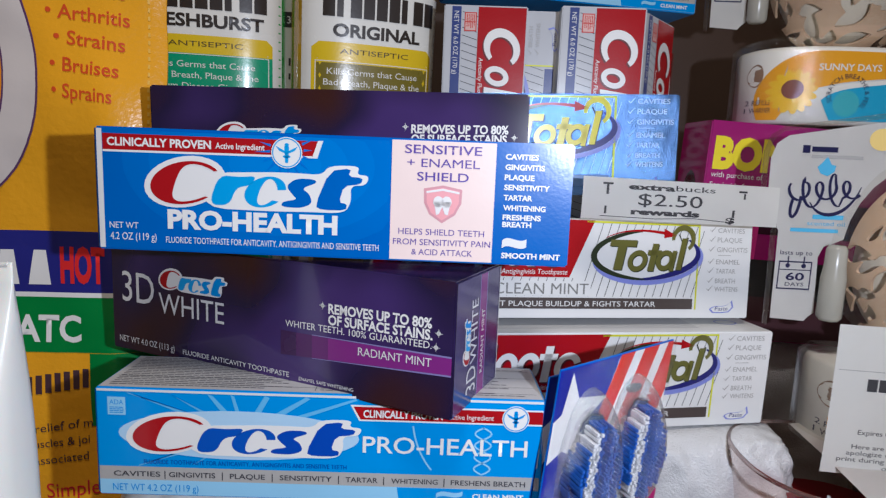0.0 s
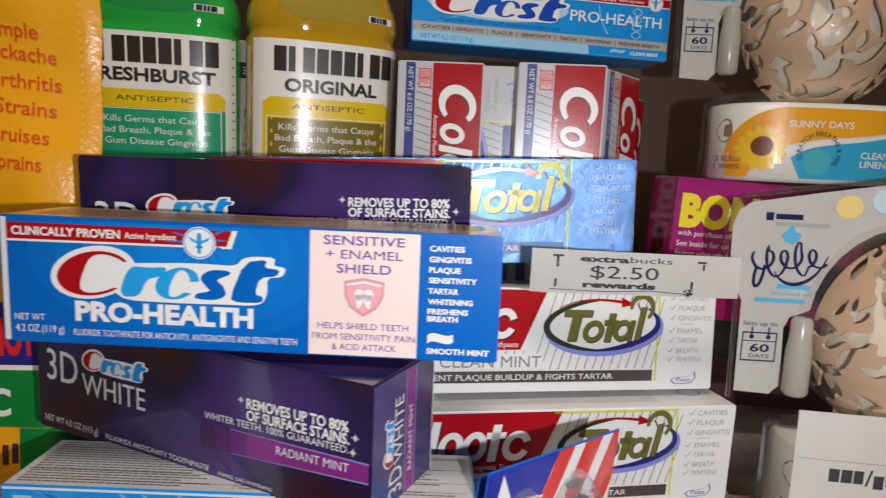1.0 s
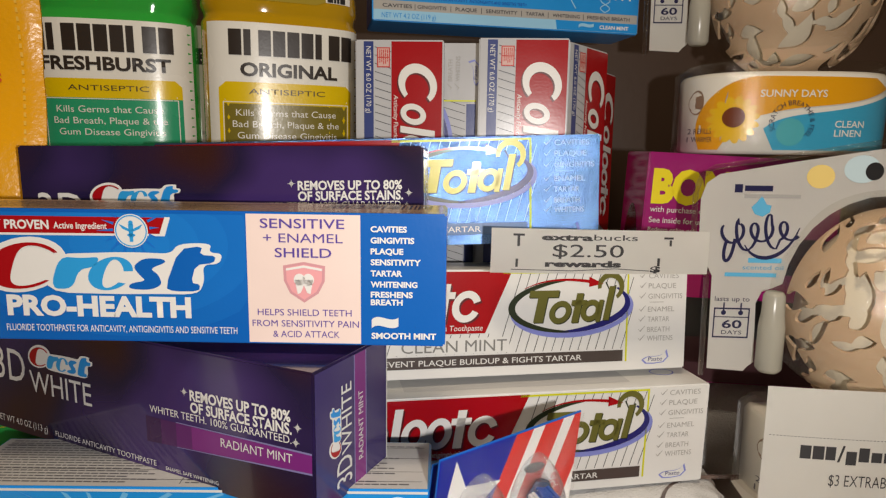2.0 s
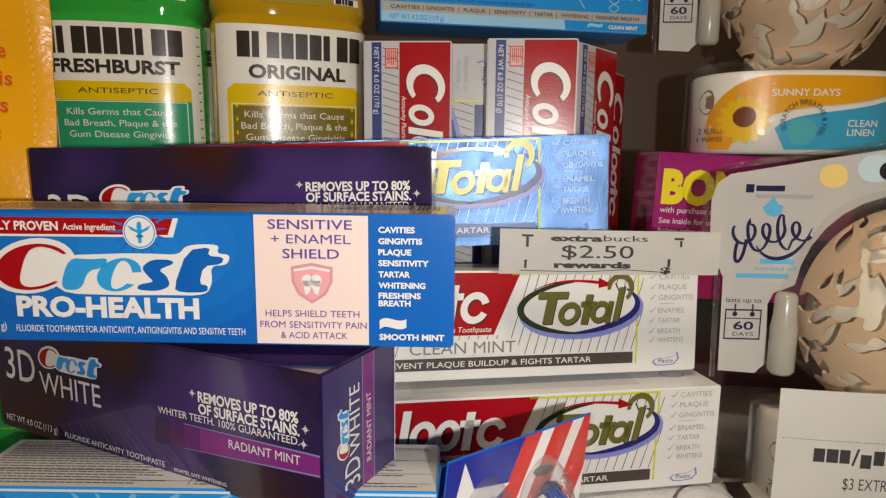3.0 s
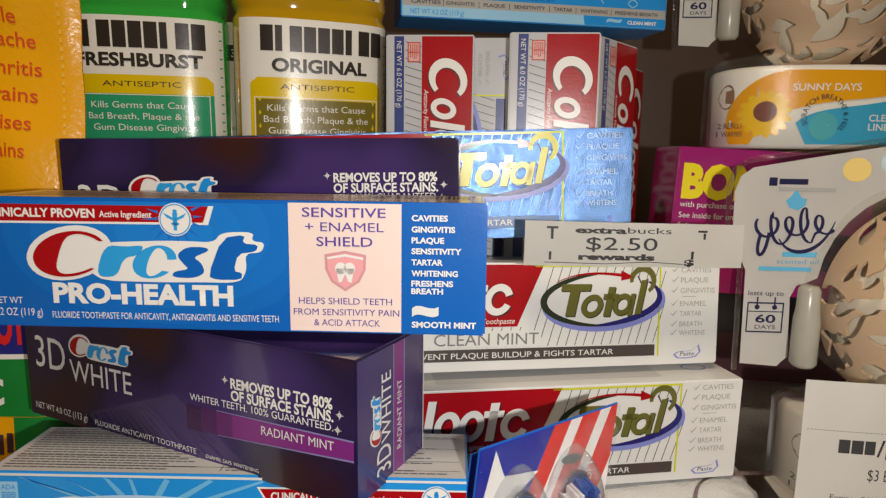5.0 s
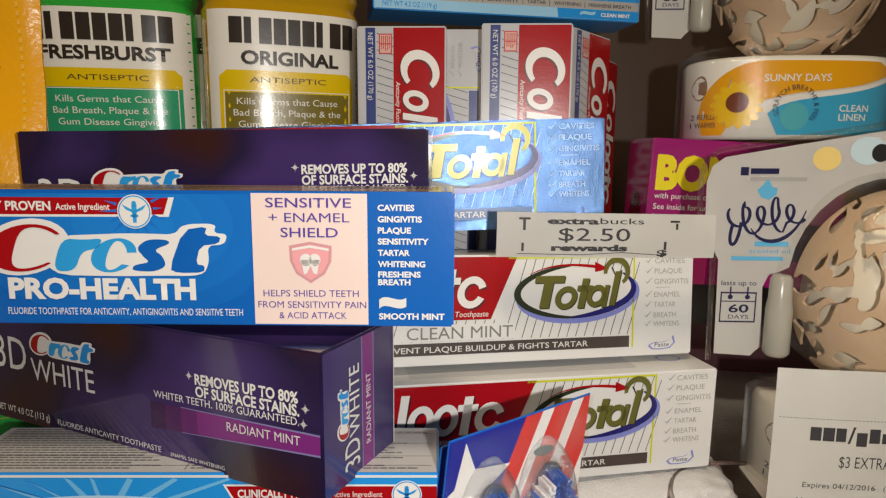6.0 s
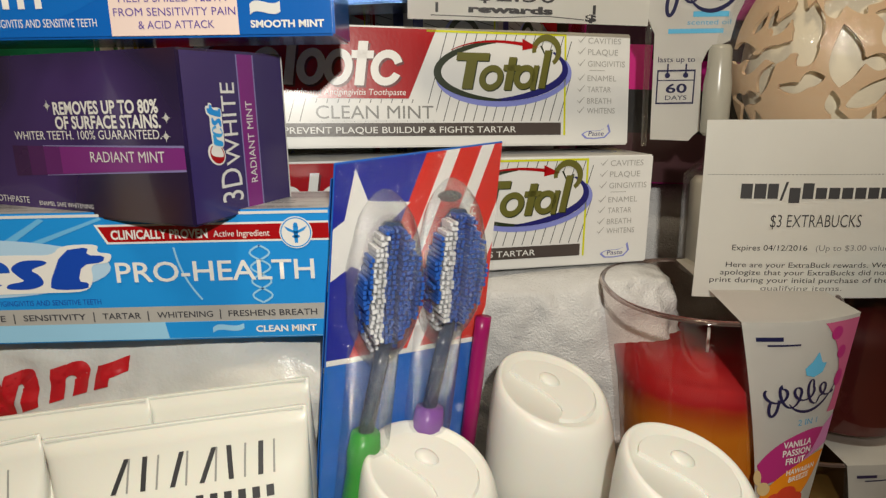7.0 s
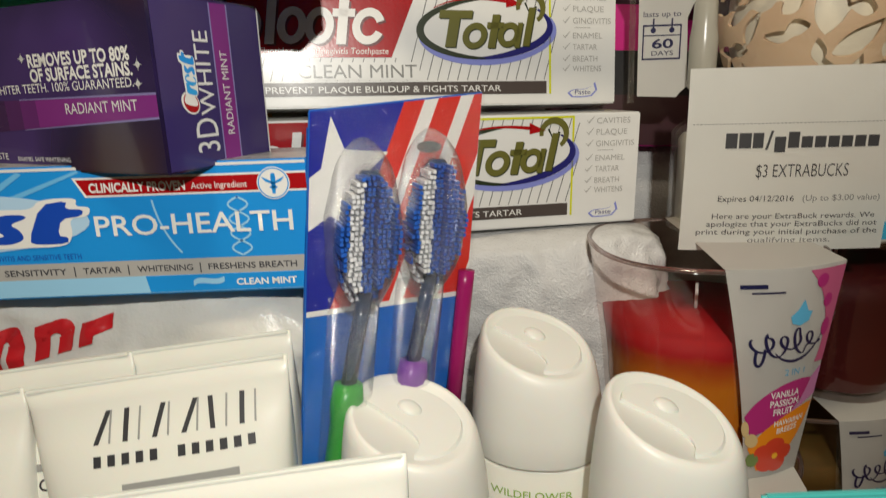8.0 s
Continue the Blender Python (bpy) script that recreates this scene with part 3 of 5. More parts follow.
    lay("left_panel", [rect(0.8, D - 0.8, 0.8, H - 0.8)], DEEP, box, left_of(D), 4)
    lay("left_emblem", ring(20, 27, 7, 8, 1.2, 0, 300) + stroke([(20 + 2.4 * math.sin(k * 0.6), 12 + k) for k in range(26)], 0.9), PALE, box, left_of(D), 5)
    lay("right_panel", [rect(0.8, D - 0.8, 0.8, H - 0.8)], LIGHT, box, right_of(L), 4)
    return on_board(box, body)


GOLD_LINE = ink(0.62, 0.66, 0.01)
OLIVE, OLIVE_DARK = ink(0.13, 0.125, 0.025), ink(0.02, 0.03, 0.012)
INDIGO, HAZE = ink(0.015, 0.015, 0.15), ink(0.22, 0.25, 0.62)


def total_box(m, label, ground, rule, bar, note, checks=GREY, mark=None):
    """White or foil toothpaste carton with a red corner and an oval mark."""
    box = thing("toothpaste_box", m, label, "toothpaste box")
    L, H, D = 222, 54.5, 43
    body = carton_body(box, L, H, D, ground)
    rng = random.Random(6)
    lay("ruled_field", [[(117 + 2.5 + k * 4.9, 12.0), (117.35 + 2.5 + k * 4.9, 12.0), (117.35 + 2.5 + min(k * 4.9 + 12, 70), min(52.6, 12.0 + (min(k * 4.9 + 12, 70) - k * 4.9) * 3.4)), (117 + 2.5 + min(k * 4.9 + 12, 70), min(52.6, 12.0 + (min(k * 4.9 + 12, 70) - k * 4.9) * 3.4))] for k in range(-1, 14)], rule, box, front, 1)
    lay("ruled_field", [[(4 + k * 4.9, 12.0), (4.35 + k * 4.9, 12.0), (7.35 + k * 4.9, 22.0), (7 + k * 4.9, 22.0)] for k in range(0, 22)], rule, box, front, 1)
    lay("red_corner", [[(1, 22.3), (108.0, 22.3), (121.6, 53.6), (1, 53.6)]], RED, box, front, 2, "red corner panel")
    lay("frame_line", [rect(117, 187.0, 52.4, 53.4), rect(186.0, 187.0, 5.0, 52.4)], GOLD_LINE, box, front, 2)
    lay("claim_bar", [rect(1, 184.6, 5.2, 11.2)], bar, box, front, 2)
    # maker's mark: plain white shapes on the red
    for cx, kind in ((26, "crescent"), (44.6, "round"), (54.8, "stem"), (64.0, "round"), (76.0, "round"), (86.6, "cross"), (98, "open")):
        if kind == "crescent":
            f = ring(cx, 38.6, 12.2, 12.0, 3.0, 40, 318, 28, w1=5.6)
        elif kind == "open":
            f = ring(cx, 36.0, 7.4, 8.0, 3.6, 20, 335, 24)
        elif kind == "round":
            f = ring(cx, 36.0, 6.4, 8.0, 3.5, 0, 360, 24)
        elif kind == "stem":
            f = [rect(52.8, 56.8, 28, 49.5)]
        else:
            f = [rect(84.0, 88.4, 28, 47.5), rect(81.4, 91.4, 40.0, 43.4)]
        lay("mark_shadow", shifted(f, -0.14 * 36 + 0.9, -0.9, 1, 1, 0.14), ink(0.10, 0.004, 0.006), box, front, 3)
        lay("logo_shape", shifted(f, -0.14 * 36, 0, 1, 1, 0.14), WHITE, box, front, 4)
    lay("seal_badge", [rect(4.5, 16.5, 13.4, 21.4)], ink(0.55, 0.05, 0.04), box, front, 2)
    lay("seal_face", [rect(5.2, 10.2, 14.1, 20.7), rect(10.8, 15.8, 14.1, 20.7)], ink(0.66, 0.42, 0.38), box, front, 3)
    lay("seal_print", fine_print(5.8, 15.2, 14.6, 20.4, 5, rng, 0.5, 4), ink(0.55, 0.05, 0.04), box, front, 4)
    words("Anticavity Fluoride and Antigingivitis Toothpaste", 33, 106.5, 23.8, 2.9, WHITE, box, slant=0.15, layer=3)
    # oval mark
    lay("oval_shadow", ring(155.5, 33.6, 34.5, 14.8, 2.6, 185, 385, 40, 3), HAZE, box, front, 2)
    lay("oval_ground", [oval(153.6, 35.4, 33.0, 13.2, 40, 2)], ground, box, front, 3)
    lay("oval_ring", ring(154, 35.4, 34.0, 14.0, 1.0, 95, 268, 40, 2, w1=3.6), OLIVE_DARK, box, front, 4)
    lay("oval_ring", ring(154, 35.4, 34.0, 14.0, 1.0, 262, 398, 40, 2, w1=3.8), INDIGO, box, front, 4)
    arrow = curve((128.5, 44.5), (140, 50), (152, 49.6), (165, 48.0))
    lay("arrow", stroke(arrow, [0.3 + 1.4 * k / 14 for k in range(15)]) + [[(164, 50.6), (172.2, 46.8), (164, 45.2)]], RED, box, front, 5)
    lay("clock_ring", ring(176.6, 45.4, 7.6, 7.6, 2.0, -60, 190, 26, 0, w1=3.2), mark or OLIVE, box, front, 5)
    lay("clock_hand", stroke([(173.6, 47.6), (175.6, 43.6), (179.6, 45.8)], 0.9), OLIVE_DARK, box, front, 5)
    # product mark: slanted plain shapes
    for f in ([rect(129.5, 145.5, 40.0, 43.6), rect(134.6, 139.8, 27.0, 40.0)], ring(148.3, 32.2, 6.0, 6.0, 2.9, 0, 360, 22), [rect(155.6, 159.4, 26.6, 42.0), rect(153.6, 162.0, 35.6, 38.4)],
              ring(165.2, 32.8, 5.6, 5.8, 2.8, 0, 360, 22) + [rect(169.0, 171.6, 26.8, 38.4)], [rect(173.2, 176.6, 27.6, 45.5)]):
        lay("mark_shadow", shifted(f, -0.2 * 33 + 0.5, -0.5, 1, 1, 0.2), OLIVE_DARK, box, front, 6)
        lay("mark_shape", shifted(f, -0.2 * 33, 0, 1, 1, 0.2), mark or OLIVE, box, front, 7)
    for n, (line, b, v) in enumerate((("CAVITIES", 216.4, 50.4), ("PLAQUE", 215, 45.0), ("GINGIVITIS", 219, 39.4), ("ENAMEL", 214.4, 32.4), ("TARTAR", 211.6, 27.0), ("BREATH", 211.9, 21.4), ("WHITENS", 214, 16.6))):
        words(line, 198.6, b, v - 1.0, 2.9, checks, box, layer=2)
        lay("tick", stroke([(193.4, v + 0.6), (194.4, v - 0.6), (197.2, v + 2.4)], [0.3, 0.7, 0.2]), checks, box, front, 2)
    lay("rule", [rect(199.5, 208, 36.4, 36.7)], checks, box, front, 2)
    wave = curve((195.8, 5.2), (200, 9.5), (206, 4.2), (210.8, 10.6))
    lay("paste_badge", [wave + [(212, 6.6), (209, 3.6), (203, 3.0), (198, 3.2)]], HAZE, box, front, 2)
    lay("paste_badge_face", [[(203.8 + 0.86 * (x - 203.8), 6 + 0.8 * (y - 6)) for x, y in wave + [(212, 6.6), (209, 3.6), (203, 3.0), (198, 3.2)]]], ground, box, front, 3)
    words("Paste", 199.6, 208, 4.6, 2.4, INDIGO, box, layer=4, slant=0.15)
    if note:
        words(note, 4, 44, 6.7, 3.2, LIGHT, box, layer=3)
    else:
        words("HELPS PREVENT PLAQUE BUILDUP & FIGHTS TARTAR", 35, 161, 6.6, 3.0, LIGHT, box, layer=3, bold=0.006)
        lay("flavour_ground", [rect(62, 121, 12.2, 20.2)], ground, box, front, 2)
        words("CLEAN MINT", 65.3, 119.6, 13.2, 6.2, ink(0.20, 0.20, 0.19), box, layer=4, bold=0.012)
    lay("top_print", [rect(60, 180, 8, 34)], ink(0.58, 0.58, 0.58), box, top_of(H), 1)
    lay("top_badge", ring(205, 20, 7, 5, 0.8), HAZE, box, top_of(H), 1)
    lay("end_seal", [rect(8, 18, 6, 14)], ink(0.6, 0.12, 0.1), box, left_of(D), 5)
    return on_board(box, body)


FOIL = plain("blue_foil", (0.11, 0.21, 0.42), 0.14, 70, 0.30, 0.0022, metal=0.85)
TOTAL_WHITE = ink(0.72, 0.72, 0.70)
sensitive_box()
white_box(from_right(0.0068, 0.2065, 0.1675, 182, -22), "dark purple whitening toothpaste carton with a magenta band")
white_box(from_right(0.0375, 0.2870, 0.2435, 182, 1.0, 0, 0.7), "dark purple whitening toothpaste carton behind the blue one", 37, 6.0)
mint_one = mint_box(from_right(0.0452, 0.2265, 0.1232, 183, 3.0), "light blue clean mint toothpaste carton under the purple one")
tagged(copy_thing(mint_one, from_right(0.1705, 0.4680, 0.3765, 183, 14, 0, -0.2)), "light blue clean mint toothpaste carton on top of upright cartons")
total_one = total_box(from_right(0.1765, 0.3450, 0.1800, 222, 15.5, 5, -1.3), "white toothpaste carton with red corner and oval mark", TOTAL_WHITE, BLACK, ink(0.07, 0.055, 0.05), "")
tagged(total_one, group="white toothpaste cartons")
tagged(copy_thing(total_one, from_right(0.1855, 0.3320, 0.1215, 222, 14.5, 0, -1.0)), "white toothpaste carton at the bottom of its stack")
total_box(from_right(0.1245, 0.3340, 0.2505, 222, 5, 0, 2.0), "shiny blue foil toothpaste carton on the white ones", FOIL, ink(0.5, 0.6, 0.7), ink(0.10, 0.20, 0.42), "", ink(0.55, 0.62, 0.70), ink(0.62, 0.56, 0.02))

upright = total_box(Matrix.Translation((-0.0090, 0.375, 0.357)) @ Matrix(((0, 0, 0.92, 0), (0, 0.92, 0, 0), (-0.92, 0, 0, 0), (0, 0, 0, 1))), "red and white toothpaste carton standing on its end", ink(0.50, 0.51, 0.53, 0.25), BLACK, ink(0.03, 0.05, 0.20), "NET WT 6.0 OZ (170 g)")


def on_end(x, y, z, yaw):
    return pose(x, y, z, 0, 0, yaw) @ Matrix(((0, 0, 1, 0), (0, 1, 0, 0), (-1, 0, 0, 0), (0, 0, 0, 1)))


tagged(upright, group="upright cartons")
tagged(copy_thing(upright, on_end(0.0610, 0.373, 0.358, 0)), "red and white toothpaste carton standing on its end")
tagged(copy_thing(upright, on_end(0.1118, 0.377, 0.3570, 54)), "red and white toothpaste carton standing on its end, turned aside")
tagged(copy_thing(upright, on_end(0.1340, 0.424, 0.3490, 62)), "red and white toothpaste carton standing on its end, turned aside")
tagged(copy_thing(upright, Matrix.Translation((0.0645, 0.386, 0.153)) @ Matrix(((0, 0, -1, 0), (0, 1, 0, 0), (1, 0, 0, 0), (0, 0, 0, 1)))), "white toothpaste carton standing on its end with ticked claims")


# ---- mouthwash bottles ----
GREEN_FLUID = plain("green_mouthwash", (0.045, 0.60, 0.08), 0.05, 12, 0.05, 0.0, transmit=0.42, ior=1.40, coat=0.5)
AMBER_FLUID = plain("amber_mouthwash", (0.74, 0.43, 0.012), 0.05, 12, 0.05, 0.0, transmit=0.42, ior=1.40, coat=0.5)
LABEL = ink(0.80, 0.78, 0.71, 0.27, 0.0, 0.5, 0.0004)
LABEL_YELLOW = ink(0.75, 0.52, 0.005, 0.27, 0.0, 0.5, 0.0004)


def mouthwash(m, label, fluid, panel, frame_ink, kind_word, kind_span, name_span, shoulder):
    bottle = thing("mouthwash_bottle", m, label, "mouthwash", "mouthwash bottles")
    w, d = 47.0, 31.0
    prof = [(0, 0.94), (3, 1.0), (208, 1.0), (217, 1.0), (220, 0.965), (223, 0.965), (227, 1.0), (236, 0.98), (248, 0.88), (258, 0.70), (266, 0.48), (270, 0.40)]
    body = smooth(part("bottle_body", loft([super_ring(47, 31, z, w * k, d * (k if z < 240 else k * 0.98), 3.0, 64) for z, k in prof]), fluid, bottle))
    smooth(part("cap", loft([super_ring(47, 31, z, r, r, 2, 32) for z, r in ((268, 18.5), (270, 19.5), (292, 19), (295, 17.5))]), ink(0.02, 0.02, 0.02), bottle))
    skin = conform(body)
    lay("label", [[(3.0, 40), (92.0, 40), (92.0, 216.5), (3.0, 216.5)]], LABEL, bottle, skin, 4, "white paper front label", cut=5)
    # maker's mark: a row of plain black bars
    u0, u1, v, h = name_span
    step = (u1 - u0) / 9
    bars = [rect(u0 + k * step, u0 + k * step + step * (0.48 if k in (1, 6) else 0.86), v, v + h) for k in range(9)]
    lay("logo_bar", bars, ink(0.03, 0.022, 0.018), bottle, skin, 7, cut=5)
    words(kind_word, *kind_span, ink(0.03, 0.022, 0.018), bottle, skin, 7, bold=0.035, cut=5)
    lay("yellow_band", [[(8, 170), (86.5, 170), (86.5, 179.5), (83, 183), (12, 183), (8, 179.5)]], LABEL_YELLOW, bottle, skin, 6, cut=5)
    words("ANTISEPTIC", 24.5, 69, 176.3, 3.2, ink(0.10, 0.07, 0.02), bottle, skin, 8, cut=5)
    lay("text_panel", [rect(8, 86.5, 42, 172)], LABEL_YELLOW if frame_ink else panel, bottle, skin, 7, cut=6)
    lay("text_panel", [rect(10.8, 83.6, 45, 170.5)], panel, bottle, skin, 8, "coloured claims panel", cut=6)
    lay("panel_line", [rect(10, 84.4, 171.2, 171.7), rect(10, 10.5, 45, 171.2), rect(83.9, 84.4, 45, 171.2)], LABEL, bottle, skin, 9, cut=6)
    for n, (body_text, a, b) in enumerate((("Kills Germs that Cause", 17, 76), ("Bad Breath, Plaque & the", 15, 78), ("Gum Disease Gingivitis", 17.5, 76.5))):
        words(body_text, a, b, 163.6 - 6.6 * n, 4.0, LABEL, bottle, skin, 10, cut=5)
    lay("shoulder_label", [soft([(16, 229), (78, 229), (78, 252), (70, 257), (24, 257), (16, 252)], 1)], shoulder, bottle, skin, 2, "tinted shoulder label", cut=4)
    lay("code_tag", [rect(70, 86, 231, 235)], LABEL, bottle, skin, 3, cut=5)
    lay("code_print", fine_print(71, 85, 231.6, 234.4, 1, random.Random(2), 1.2, 4), BLACK, bottle, skin, 5)
    return bottle


mouthwash(stand(-0.2045, 0.3780, 0.1520, 14, -3), "green mouthwash bottle with white and green label", GREEN_FLUID, ink(0.02, 0.33, 0.16, 0.27, 0, 0.5, 0.0004), False,
          "FRESHBURST", (10.0, 81.5, 188.0, 7.6), (6, 84.5, 198.5, 15), ink(0.02, 0.26, 0.06, 0.2, 0, 0.5))
mouthwash(stand(-0.0990, 0.3790, 0.1510, 24, -3), "amber mouthwash bottle with white and olive label", AMBER_FLUID, ink(0.19, 0.15, 0.02, 0.27, 0, 0.5, 0.0004), True,
          "ORIGINAL", (20, 77, 186.6, 7.6), (14, 88, 198.0, 14.4), ink(0.34, 0.25, 0.03, 0.2, 0, 0.5))

carton = thing("medicine_carton", stand(-0.1240, 0.4150, 0.1520, 10), "narrow white carton with black print between the bottles", "carton")
part("carton", block(0, 30, 0, 30, 0, 220, 0.7), ink(0.55, 0.54, 0.50), carton)
lay("black_band", [rect(1, 29, 196, 206)], BLACK, carton)
words("3 MON", 8, 27, 198.5, 5, LIGHT, carton, layer=3)
lay("name_bar", [rect(9, 26, 171, 176), rect(9, 27, 162, 166)], BLACK, carton, front, 2)
lay("small_print", fine_print(6, 27, 90, 156, 12, random.Random(3), 0.4, 4), GREY, carton, front, 2)

# ---- magenta bonus box ----
MAGENTA = ink(0.30, 0.012, 0.14, 0.2)
YELLOW = ink(0.80, 0.66, 0.01)
bonus = thing("gift_box", stand(0.159, 0.398, 0.1540, 2, 0, -2.5), "magenta and black gift box with yellow lettering", "box")
part("carton", block(0, 120, 0, 48, 0, 143, 0.8), MAGENTA, bonus)
lay("black_panel", [rect(0.8, 119.2, 72, 95)], ink(0.035, 0.008, 0.022, 0.2), bonus, front, 1)
lay("dark_corner", [oval(24, 78, 15, 32, 26)], ink(0.02, 0.01, 0.02, 0.2), bonus, left_of(48), 1)
words("BON", 3.6, 52, 113.5, 19.5, YELLOW, bonus, bold=0.06)
words("with purchase of", 3.6, 37.5, 107, 3.6, LIGHT, bonus)
words("See inside for un", 3.6, 36.5, 100.4, 3.6, LIGHT, bonus)
words("Redeem online only. F", 3.6, 37, 95.2, 2.4, LIGHT, bonus)
lay("pink_panel", [rect(0.8, 40, 55, 80)], ink(0.62, 0.03, 0.24, 0.2), bonus, front, 2)
lay("black_panel", [rect(0.8, 119, 30, 55)], BLACK, bonus, front, 2)
lay("black_panel", [rect(0.8, 119, 0.8, 30)], ink(0.06, 0.025, 0.03, 0.3), bonus, front, 2)
lay("white_ring", ring(21, 50, 5, 6, 2.2), LIGHT, bonus, front, 3)
lay("yellow_ring", ring(23, 33, 5.5, 6, 1.8, 40, 320), YELLOW, bonus, front, 3)

# ---- coupon and reward slip ----
def paper(name, m, w, h, label, category, bend):
    """A sheet of paper, curved as bend(u, v) gives in millimetres, 0.2 mm thick."""
    ob = thing(name, m, label, category)
    bm = bmesh.new()
    nu, nv = 24, 12
    grid = [[bm.verts.new((w * a / nu / 1000, bend(w * a / nu, h * b / nv) / 1000, h * b / nv / 1000)) for a in range(nu + 1)] for b in range(nv + 1)]
    for b in range(nv):
        for a in range(nu):
            bm.faces.new((grid[b][a], grid[b][a + 1], grid[b + 1][a + 1], grid[b + 1][a]))
    bmesh.ops.solidify(bm, geom=bm.faces[:], thickness=0.0002)
    bmesh.ops.recalc_face_normals(bm, faces=bm.faces[:])
    sheet = part("sheet", bm, PAPER, ob)
    return ob, conform(sheet)


PRINT = ink(0.035, 0.033, 0.035, 0.6, 0, 0, 0)
FAINT = ink(0.22, 0.21, 0.20, 0.6, 0, 0, 0)
coupon, skin = paper("reward_coupon", stand(0.0680, 0.3035, 0.2385, 11.5, 2, -1.4), 112, 21.5, "curled white reward coupon tucked on the white carton", "coupon", lambda u, v: -1.5 * math.sin(u / 112 * math.pi) + 0.004 * (v - 10) ** 2)
words("extra", 24.3, 50, 16.2, 3.0, PRINT, coupon, skin, 3, bold=0.04, cut=6)
words("bucks", 50.5, 73, 16.4, 3.0, PRINT, coupon, skin, 3, cut=6)
words("$2.50", 30, 66, 8.2, 6.4, PRINT, coupon, skin, 3, cut=6)
words("rewards", 26.5, 65, 3.4, 3.0, PRINT, coupon, skin, 3, bold=0.05, cut=6)
lay("cut_mark", [rect(12.5, 13.8, 13, 18), rect(10.5, 16, 18, 19), rect(90, 91.2, 14, 17), rect(87, 92, 17.4, 18.4), rect(12, 13.2, 3, 7), rect(84, 85.4, 4, 8)] + stroke([(10, 1.8), (40, 1.4), (62, 2.6), (80, 1.6)], 0.35), PRINT, coupon, skin, 3, cut=6)
words("$", 80.5, 86, 1.0, 3.0, PRINT, coupon, skin, 3, bold=0.04)

slip, skin = paper("reward_slip", stand(0.1905, 0.2795, 0.1195, -2, 0, -0.3), 84, 75.5, "white printed pharmacy reward slip leaning on a pack", "receipt", lambda u, v: 0.0009 * (u - 42) ** 2 + 0.0006 * (v - 40) ** 2 - 2)
lay("tear_line", [rect(2 + 1.5 * k, 2.9 + 1.5 * k, 53.2, 53.5) for k in range(54)], FAINT, slip, skin, 3, cut=0)
for u, w, h in ((15.5, 4.6, 6.2), (20.8, 4.8, 6.2), (26.2, 4.2, 6.2)):
    lay("logo_bar", [[(u, 43.4), (u + w, 43.4), (u + w, 43.4 + h), (u, 43.4 + h)]], PRINT, slip, skin, 3, cut=5)
lay("logo_bar", [[(31.2, 42.6), (32.2, 42.6), (34.2, 50.4), (33.2, 50.4)]], PRINT, slip, skin, 3, cut=5)
for k in range(8):
    lay("logo_bar", [rect(34.8 + 5.3 * k, 39.2 + 5.3 * k, 43.3 if k else 41.6, 47.9 if k != 1 else 49.8)], PRINT, slip, skin, 3, cut=5)
words("$3 EXTRABUCKS", 28.6, 65.5, 31.4, 5.6, PRINT, slip, skin, 3, bold=-0.005, cut=5)
words("Expires 04/12/2016", 14.4, 45, 21.2, 2.6, PRINT, slip, skin, 3, cut=5)
words("(Up to $3.00 value)", 48.5, 80, 21.2, 2.6, FAINT, slip, skin, 3, cut=5)
words("Here are your ExtraBuck rewards. We", 12.6, 79, 13.8, 2.4, PRINT, slip, skin, 3, cut=5)
words("apologize that your ExtraBucks did not", 10.6, 80.5, 10.4, 2.4, PRINT, slip, skin, 3, cut=5)
words("print during your initial purchase of the", 6.6, 81, 7.0, 2.4, PRINT, slip, skin, 3, cut=5)
words("qualifying items.", 28, 62, 3.4, 2.4, FAINT, slip, skin, 3, cut=5)

# ---- scented oil packs: card, clear shell, leafy shade, curved band ----
CARD = ink(0.78, 0.77, 0.73, 0.35)
CARD_BLUE, CARD_NAVY = ink(0.10, 0.42, 0.66), ink(0.012, 0.012, 0.06)
SHADE = plain("beige_shade_plastic", (0.54, 0.38, 0.25), 0.35, 20, 0.06, 0.0002, sss=0.05)
SHADE_IN = plain("pale_shade_core", (0.68, 0.62, 0.50), 0.5, 20, 0.06)
ORANGE, BROWN = ink(0.78, 0.36, 0.006), ink(0.16, 0.035, 0.008)


